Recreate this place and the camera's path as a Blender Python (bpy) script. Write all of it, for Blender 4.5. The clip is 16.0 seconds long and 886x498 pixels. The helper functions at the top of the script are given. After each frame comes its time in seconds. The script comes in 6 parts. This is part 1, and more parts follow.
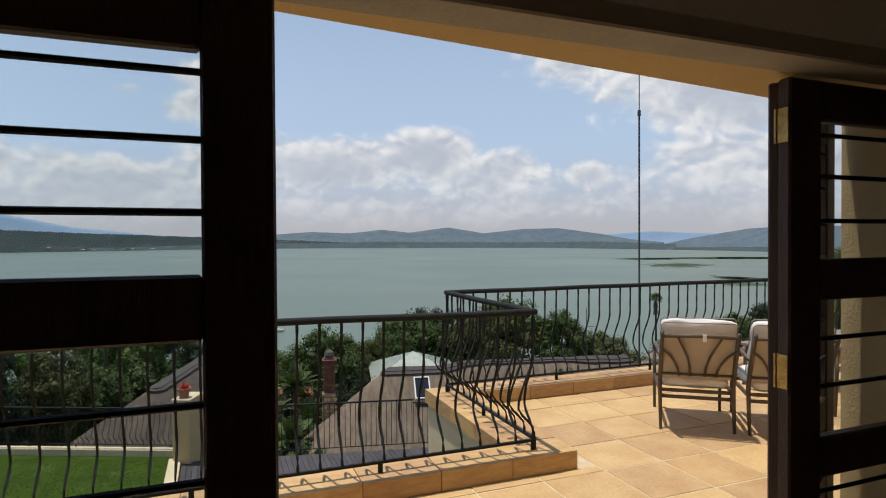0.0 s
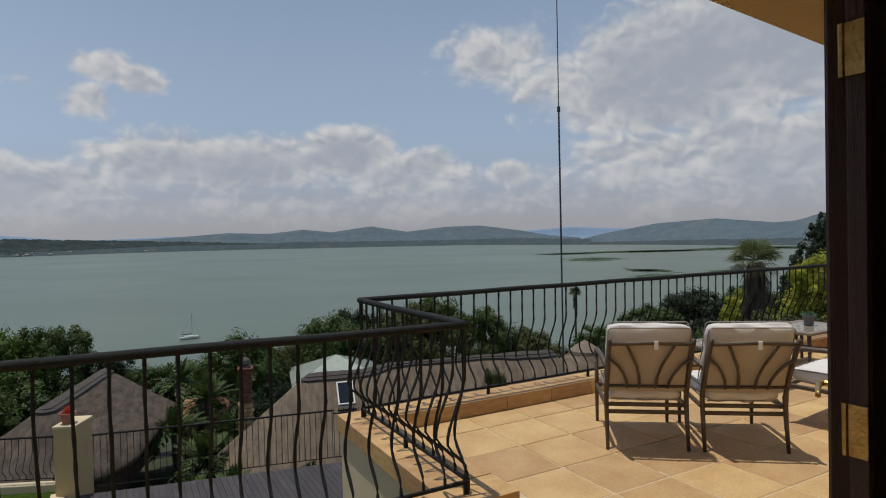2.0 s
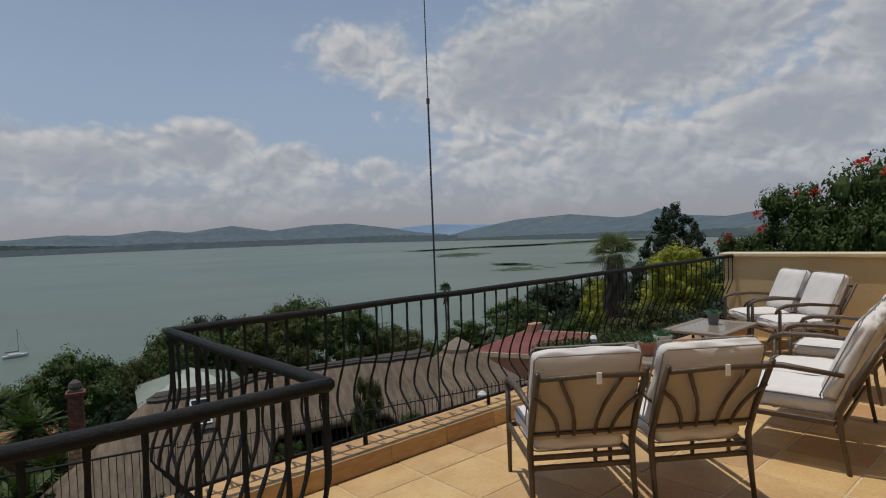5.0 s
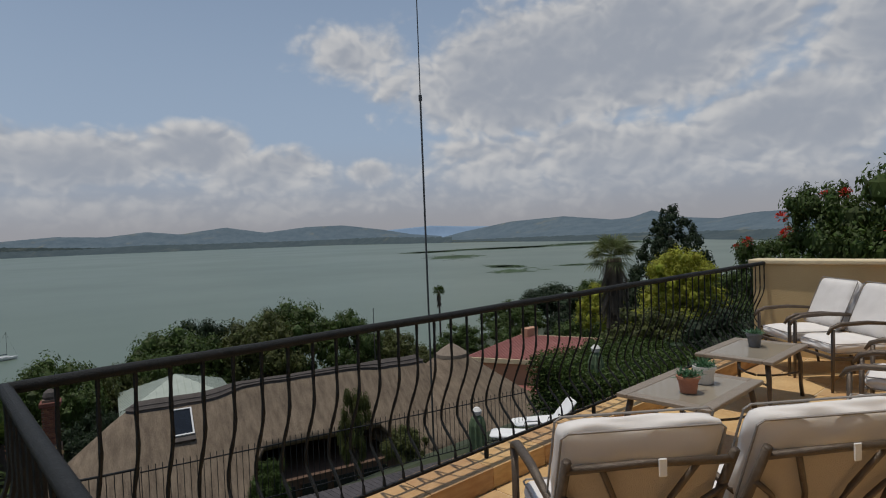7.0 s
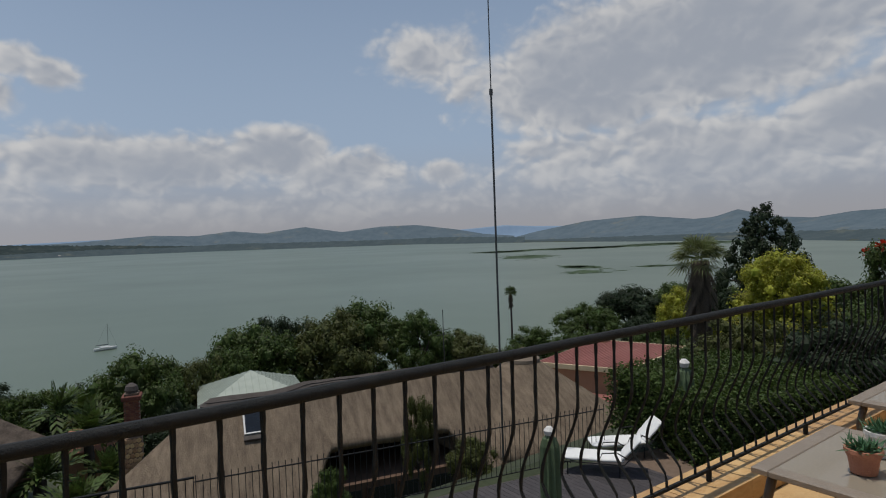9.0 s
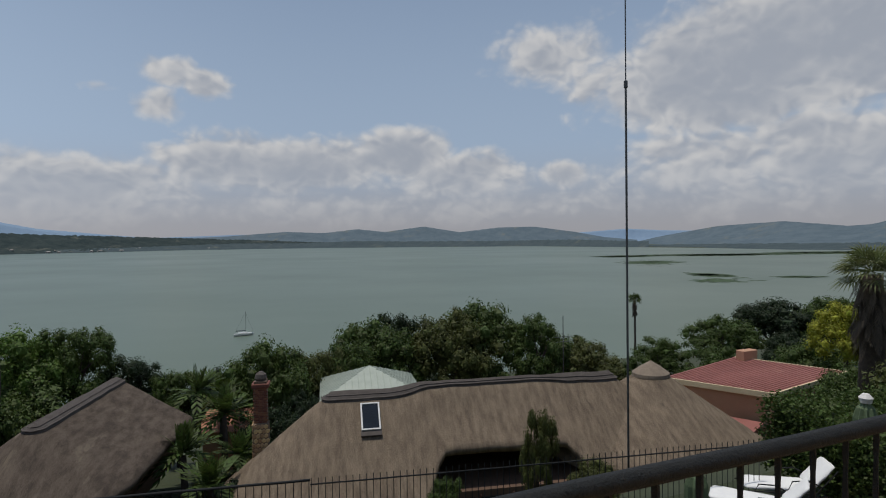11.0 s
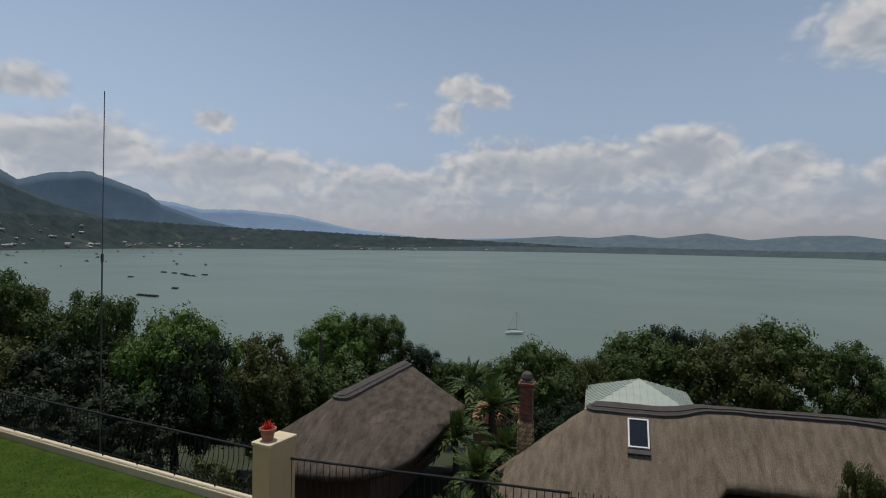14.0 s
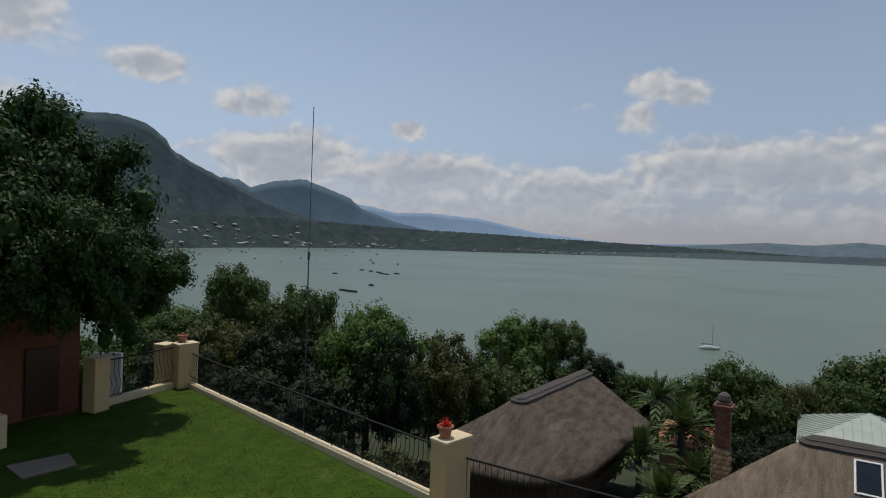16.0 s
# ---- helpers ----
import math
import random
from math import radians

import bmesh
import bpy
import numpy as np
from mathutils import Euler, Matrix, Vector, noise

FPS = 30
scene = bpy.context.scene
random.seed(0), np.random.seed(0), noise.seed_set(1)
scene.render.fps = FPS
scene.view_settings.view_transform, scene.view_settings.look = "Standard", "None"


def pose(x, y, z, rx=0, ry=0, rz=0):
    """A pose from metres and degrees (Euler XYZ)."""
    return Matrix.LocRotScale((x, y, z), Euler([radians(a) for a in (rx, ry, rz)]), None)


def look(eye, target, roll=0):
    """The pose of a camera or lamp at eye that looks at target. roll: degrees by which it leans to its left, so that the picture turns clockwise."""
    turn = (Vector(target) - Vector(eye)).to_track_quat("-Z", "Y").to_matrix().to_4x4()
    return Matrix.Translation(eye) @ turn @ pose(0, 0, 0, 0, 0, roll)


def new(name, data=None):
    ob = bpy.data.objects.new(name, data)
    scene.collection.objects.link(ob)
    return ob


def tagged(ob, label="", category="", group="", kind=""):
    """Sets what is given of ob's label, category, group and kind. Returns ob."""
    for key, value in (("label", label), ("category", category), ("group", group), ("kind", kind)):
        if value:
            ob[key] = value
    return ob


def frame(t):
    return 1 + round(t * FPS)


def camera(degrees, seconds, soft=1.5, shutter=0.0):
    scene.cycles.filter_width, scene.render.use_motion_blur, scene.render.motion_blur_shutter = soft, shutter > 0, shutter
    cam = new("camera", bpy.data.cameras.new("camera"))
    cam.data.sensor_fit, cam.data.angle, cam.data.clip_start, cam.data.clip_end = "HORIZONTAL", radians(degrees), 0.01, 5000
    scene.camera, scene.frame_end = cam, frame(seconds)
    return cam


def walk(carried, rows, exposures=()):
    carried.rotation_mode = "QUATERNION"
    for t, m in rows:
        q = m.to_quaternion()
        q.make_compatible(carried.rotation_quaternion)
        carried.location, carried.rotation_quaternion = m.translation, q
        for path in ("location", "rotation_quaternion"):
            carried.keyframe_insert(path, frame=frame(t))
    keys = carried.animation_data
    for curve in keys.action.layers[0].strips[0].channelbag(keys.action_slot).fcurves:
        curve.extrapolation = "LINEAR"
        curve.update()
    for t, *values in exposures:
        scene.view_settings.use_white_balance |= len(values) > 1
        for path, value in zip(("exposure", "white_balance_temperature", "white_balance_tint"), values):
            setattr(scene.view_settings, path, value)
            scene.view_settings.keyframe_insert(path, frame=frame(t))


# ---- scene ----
cam = camera(74.5, 16.0, soft=1.1)
PATH = [
    (0, (0.504, -0.327, 1.565), (1.227, 1.538, 1.538), -0.3),
    (0.5, (0.577, -0.154, 1.563), (1.323, 1.701, 1.535), -0.5),
    (1, (0.658, 0.014, 1.559), (1.435, 1.857, 1.53), -0.6),
    (1.5, (0.752, 0.189, 1.569), (1.607, 1.996, 1.536), -1.1),
    (2, (0.875, 0.379, 1.559), (1.835, 2.133, 1.523), -1.3),
    (2.5, (1.027, 0.548, 1.562), (2.049, 2.266, 1.523), -1.6),
    (3, (1.14, 0.716, 1.557), (2.223, 2.397, 1.512), -1.7),
    (3.5, (1.229, 0.908, 1.551), (2.406, 2.524, 1.501), -1.9),
    (4, (1.314, 1.096, 1.543), (2.565, 2.656, 1.49), -2.0),
    (4.2, (1.365, 1.18, 1.546), (2.635, 2.724, 1.491), -2.1),
    (6.3, (2.05, 2.045, 1.551), (3.407, 3.513, 1.498), -2.1),
    (6.5, (2.135, 2.115, 1.546), (3.488, 3.587, 1.496), -2.1),
    (7, (2.327, 2.268, 1.565), (3.667, 3.752, 1.513), -2.2),
    (7.5, (2.498, 2.407, 1.560), (3.809, 3.917, 1.515), -1.9),
    (8, (2.658, 2.564, 1.585), (3.918, 4.116, 1.541), -2.0),
    (8.5, (2.885, 2.753, 1.587), (4.090, 4.348, 1.543), -2.1),
    (10.8, (3.294, 3.775, 1.61), (4.14, 5.587, 1.576), -0.9),
    (11, (3.34, 3.839, 1.607), (4.139, 5.673, 1.576), -0.7),
    (11.5, (3.453, 4.0, 1.611), (4.115, 5.887, 1.582), -0.6),
    (12, (3.456, 4.081, 1.584), (3.974, 6.013, 1.56), -0.3),
    (12.5, (3.432, 4.189, 1.544), (3.812, 6.152, 1.522), -0.1),
    (13, (3.416, 4.27, 1.522), (3.646, 6.256, 1.502), 0.2),
    (13.5, (3.447, 4.272, 1.541), (3.516, 6.271, 1.523), 0.4),
    (14, (3.473, 4.293, 1.556), (3.381, 6.291, 1.539), 0.9),
    (14.5, (3.468, 4.347, 1.564), (3.216, 6.331, 1.548), 1.2),
    (15, (3.502, 4.404, 1.574), (3.081, 6.36, 1.554), 1.4),
    (15.5, (3.495, 4.454, 1.566), (2.927, 6.372, 1.545), 1.7),
    (16, (3.48, 4.519, 1.555), (2.783, 6.394, 1.535), 1.9),
]
walk(cam, [(t, look(eye, aim, roll)) for t, eye, aim, roll in PATH], exposures=[(0, 0.02), (1.0, -0.18), (2.0, -0.5), (3.0, -0.61), (8.5, -0.6), (11.0, -0.55), (16.0, -0.5)])

# ---- sky and sun ----
SUN_DIR = Vector((0.125, -0.115, -1.0)).normalized()
w = bpy.data.worlds.new("sky")
scene.world = w
w.use_nodes = True


class Graph:
    """Short hand for shader nodes."""

    def __init__(self, tree):
        self.t = tree

    def node(self, kind, operation=None, data_type=None, interpolation_type=None):
        n = self.t.nodes.new(kind)
        if operation:
            n.operation = operation
        if data_type:
            n.data_type = data_type
        if interpolation_type:
            n.interpolation_type = interpolation_type
        return n

    def put(self, sock, v):
        if isinstance(v, bpy.types.NodeSocket):
            self.t.links.new(v, sock)
        else:
            sock.default_value = v

    def math(self, op, a, b=0.0, c=0.0):
        n = self.node("ShaderNodeMath", operation=op)
        for s, v in zip(n.inputs, (a, b, c)):
            self.put(s, v)
        return n.outputs[0]

    def mix(self, f, a, b):
        n = self.node("ShaderNodeMix", data_type="RGBA")
        for i, v in ((0, f), (6, a), (7, b)):
            self.put(n.inputs[i], (*v, 1) if isinstance(v, tuple) and len(v) == 3 else v)
        return n.outputs[2]

    def noise(self, vec, scale, detail=4.0, rough=0.55, dist=0.0):
        n = self.node("ShaderNodeTexNoise")
        self.put(n.inputs["Vector"], vec)
        n.inputs["Scale"].default_value, n.inputs["Detail"].default_value = scale, detail
        n.inputs["Roughness"].default_value, n.inputs["Distortion"].default_value = rough, dist
        return n.outputs["Fac"]

    def ramp(self, v, lo, hi, a=0.0, b=1.0):
        n = self.node("ShaderNodeMapRange", interpolation_type="SMOOTHSTEP")
        for s, x in zip(n.inputs, (v, lo, hi, a, b)):
            self.put(s, x)
        return n.outputs[0]


g = Graph(w.node_tree)
sky = g.node("ShaderNodeTexSky")
sky.sky_type, sky.sun_disc = "NISHITA", False
sky.sun_elevation = math.asin(-SUN_DIR.z)
sky.sun_rotation = math.atan2(-SUN_DIR.x, -SUN_DIR.y)
sky.altitude, sky.air_density, sky.dust_density, sky.ozone_density = 1200, 1.0, 1.2, 1.0
SKY = 0.085
way = g.node("ShaderNodeTexCoord").outputs["Generated"]
sep = g.node("ShaderNodeSeparateXYZ")
g.put(sep.inputs[0], way)
az = g.math("MULTIPLY", g.math("ARCTAN2", sep.outputs[0], sep.outputs[1]), 57.2958)
el = g.math("MULTIPLY", g.math("ARCSINE", sep.outputs[2]), 57.2958)
comb = g.node("ShaderNodeCombineXYZ")
g.put(comb.inputs[0], az), g.put(comb.inputs[1], g.math("MULTIPLY", el, 1.35))
flat = comb.outputs[0]
# cumulus heaps: azimuth, elevation, half width, half height, strength
HEAPS = [(-1.6, 15.0, 3.0, 1.5, 0.74), (1.8, 14.2, 2.4, 1.4, 0.78), (-2.4, 12.0, 2.2, 1.9, 0.78), (-7.4, 13.2, 2.2, 0.7, 0.5),
         (-22, 6.4, 9, 2.4, 0.95), (-36, 7.6, 8.5, 3.2, 1.0), (-38.5, 12.2, 4.0, 1.6, 0.9), (-47.5, 14.6, 3.2, 1.5, 0.85), (-58, 17, 5, 3.2, 0.95), (-62, 9, 9, 4, 0.9), (-24.3, 10.8, 2.2, 1.1, 0.8),
         (8, 7.2, 12, 3.0, 1.05), (20, 8.4, 5.5, 2.7, 1.1), (26, 6.4, 7, 2.6, 0.95), (35.3, 6.2, 2.6, 1.5, 0.95), (-7, 5.0, 10, 3.2, 0.9),
         (36, 17.5, 7, 3.6, 0.72), (50, 14.5, 13, 5.5, 1.15), (62, 16, 13, 6.0, 1.25), (55.3, 8.9, 2.5, 1.7, 1.0), (55, 6.5, 1.9, 1.1, 0.8),
         (74, 9.0, 9, 4.2, 1.1), (84, 12, 12, 7, 1.05), (60, 6.5, 24, 4.5, 0.85), (30, 24, 9, 3, 0.35), (66, 27, 14, 5, 0.5), (-75, 12, 16, 6, 0.9),
         (10, 3.0, 60, 2.2, 0.62), (105, 12, 16, 7, 0.9), (150, 12, 22, 7, 0.8), (-120, 12, 25, 7, 0.8), (180, 10, 20, 6, 0.8), (-178, 10, 20, 6, 0.8)]


def heaps(lift):
    total = None
    for a, e, sa, se, k in HEAPS:
        u = g.math("MULTIPLY", g.math("SUBTRACT", az, a), 1 / sa)
        v = g.math("MULTIPLY", g.math("SUBTRACT", el, e - lift), 1 / se)
        r = g.math("ADD", g.math("MULTIPLY", u, u), g.math("MULTIPLY", v, v))
        b = g.math("MULTIPLY", g.math("EXPONENT", g.math("MULTIPLY", r, -0.9)), k)
        total = b if total is None else g.math("MAXIMUM", total, b)
    return total


def billows(vec):
    """Rounded cauliflower relief: cells at three sizes."""
    total = None
    for scale, weight in ((0.20, 0.5), (0.46, 0.3), (1.05, 0.2)):
        n = g.node("ShaderNodeTexVoronoi")
        n.feature = "SMOOTH_F1"
        g.put(n.inputs["Vector"], vec)
        n.inputs["Scale"].default_value, n.inputs["Smoothness"].default_value = scale, 0.35
        v = g.math("MULTIPLY", g.math("SUBTRACT", 0.62, n.outputs["Distance"]), weight)
        total = v if total is None else g.math("ADD", total, v)
    return total


warp = g.node("ShaderNodeTexNoise")
g.put(warp.inputs["Vector"], flat)
warp.inputs["Scale"].default_value, warp.inputs["Detail"].default_value = 0.22, 3
shifted = g.node("ShaderNodeVectorMath", operation="MULTIPLY_ADD")
g.put(shifted.inputs[0], warp.outputs["Color"])
shifted.inputs[1].default_value = (4.0, 4.0, 0)
g.put(shifted.inputs[2], flat)
flat2 = shifted.outputs[0]
big = g.noise(flat, 0.07, 4, 0.5, 0.4)
fine = g.noise(flat, 0.5, 6, 0.62, 0.2)
heap = billows(flat2)
puff = g.math("ADD", g.math("MULTIPLY", g.math("SUBTRACT", big, 0.5), 0.75), g.math("ADD", g.math("MULTIPLY", heap, 0.65), g.math("MULTIPLY", g.math("SUBTRACT", fine, 0.5), 0.34)))
body = g.math("ADD", heaps(0.0), puff)
cover = g.ramp(body, 0.34, 0.74)
above = g.node("ShaderNodeVectorMath", operation="ADD")
g.put(above.inputs[0], flat2)
above.inputs[1].default_value = (-0.35, 0.95, 0)
edge = g.math("SUBTRACT", heap, billows(above.outputs[0]))
deep = g.ramp(body, 0.62, 1.25)
lit = g.ramp(g.math("ADD", g.math("ADD", g.math("MULTIPLY", edge, g.ramp(deep, 0.0, 1.0, 1.0, 0.45)), g.math("MULTIPLY", g.math("SUBTRACT", fine, 0.5), 0.22)), g.math("MULTIPLY", deep, -0.26)), -0.30, 0.26)
haze = g.ramp(el, 0.0, 42.0, 0.97, 0.25)
low = g.mix(g.ramp(el, 0.0, 10.0), (5.35, 5.35, 5.8), (5.4, 6.85, 8.9))
blue = g.node("ShaderNodeVectorMath", operation="SCALE")
g.put(blue.inputs[0], sky.outputs[0])
blue.inputs["Scale"].default_value = 1.35
veil = g.node("ShaderNodeVectorMath", operation="SCALE")
g.put(veil.inputs[0], low), g.put(veil.inputs["Scale"], g.ramp(az, -45.0, 15.0, 1.26, 1.0))
air = g.mix(haze, blue.outputs[0], veil.outputs[0])
cloud = g.mix(lit, (5.6, 6.0, 6.8), (10.3, 10.1, 9.9))
thin = g.math("MULTIPLY", cover, g.ramp(el, 0.3, 8.0, 0.12, 0.88))
g.put(w.node_tree.nodes["Background"].inputs[0], g.mix(thin, air, cloud))
w.node_tree.nodes["Background"].inputs[1].default_value = SKY

sun = new("sun", bpy.data.lights.new("sun", "SUN"))
sun.data.energy, sun.data.angle, sun.data.color = 3.8, radians(0.6), (1.0, 0.95, 0.87)
sun.matrix_world = look((0, 0, 50), Vector((0, 0, 50)) + SUN_DIR)


# ---- materials ----
def mat(name, a, b=None, scale=6.0, rough=0.7, bump=0.15, fine=60.0, metal=0.0, vary=0.0, stretch=(1, 1, 1), island=False, spec=0.5, through_light=0.0, spots=None, deep=0.02):
    """Two-scale procedural surface: colours a and b mixed by coarse and fine noise, with relief."""
    b = b or tuple(c * 0.75 for c in a)
    m = bpy.data.materials.new(name)
    m.use_nodes = True
    q = Graph(m.node_tree)
    bsdf = m.node_tree.nodes["Principled BSDF"]
    mp = q.node("ShaderNodeMapping")
    q.put(mp.inputs[0], q.node("ShaderNodeTexCoord").outputs["Object"])
    mp.inputs["Scale"].default_value = stretch
    v = mp.outputs[0]
    if vary or island:
        off = q.node("ShaderNodeVectorMath", operation="ADD")
        q.put(off.inputs[0], v)
        rnd = q.node("ShaderNodeNewGeometry").outputs["Random Per Island"] if island else q.node("ShaderNodeObjectInfo").outputs["Random"]
        cc = q.node("ShaderNodeCombineXYZ")
        q.put(cc.inputs[0], q.math("MULTIPLY", rnd, 37.0)), q.put(cc.inputs[1], q.math("MULTIPLY", rnd, 91.0))
        q.put(off.inputs[1], cc.outputs[0])
        v = off.outputs[0]
    n1 = q.noise(v, scale, 5, 0.6)
    n2 = q.noise(v, fine, 4, 0.6)
    f = q.ramp(q.math("ADD", q.math("MULTIPLY", n1, 0.65), q.math("MULTIPLY", n2, 0.35)), 0.34, 0.66)
    col = q.mix(f, a, b)
    if spots:
        col = q.mix(q.ramp(q.noise(v, scale * 0.35, 6, 0.7, 0.4), 0.55, 0.72), col, spots)
    if vary:
        hsv = q.node("ShaderNodeHueSaturation")
        q.put(hsv.inputs["Color"], col)
        q.put(hsv.inputs["Value"], q.math("ADD", q.math("MULTIPLY", rnd, vary * 2), 1 - vary))
        q.put(hsv.inputs["Hue"], q.math("ADD", q.math("MULTIPLY", rnd, vary * 0.08), 0.5 - vary * 0.04))
        col = hsv.outputs[0]
    q.put(bsdf.inputs["Base Color"], col)
    bsdf.inputs["Metallic"].default_value = metal
    bsdf.inputs["Specular IOR Level"].default_value = spec
    q.put(bsdf.inputs["Roughness"], q.math("ADD", q.math("MULTIPLY", n2, 0.18), rough - 0.09))
    if bump:
        bp = q.node("ShaderNodeBump")
        bp.inputs["Strength"].default_value, bp.inputs["Distance"].default_value = min(1.0, bump * 3), deep
        q.put(bp.inputs["Height"], q.math("ADD", n2, n1))
        q.put(bsdf.inputs["Normal"], bp.outputs[0])
    if through_light:
        tr = q.node("ShaderNodeBsdfTranslucent")
        q.put(tr.inputs[0], col)
        ms = q.node("ShaderNodeMixShader")
        ms.inputs[0].default_value = through_light
        out = m.node_tree.nodes["Material Output"]
        q.put(ms.inputs[1], bsdf.outputs[0]), q.put(ms.inputs[2], tr.outputs[0]), q.put(out.inputs[0], ms.outputs[0])
    return m


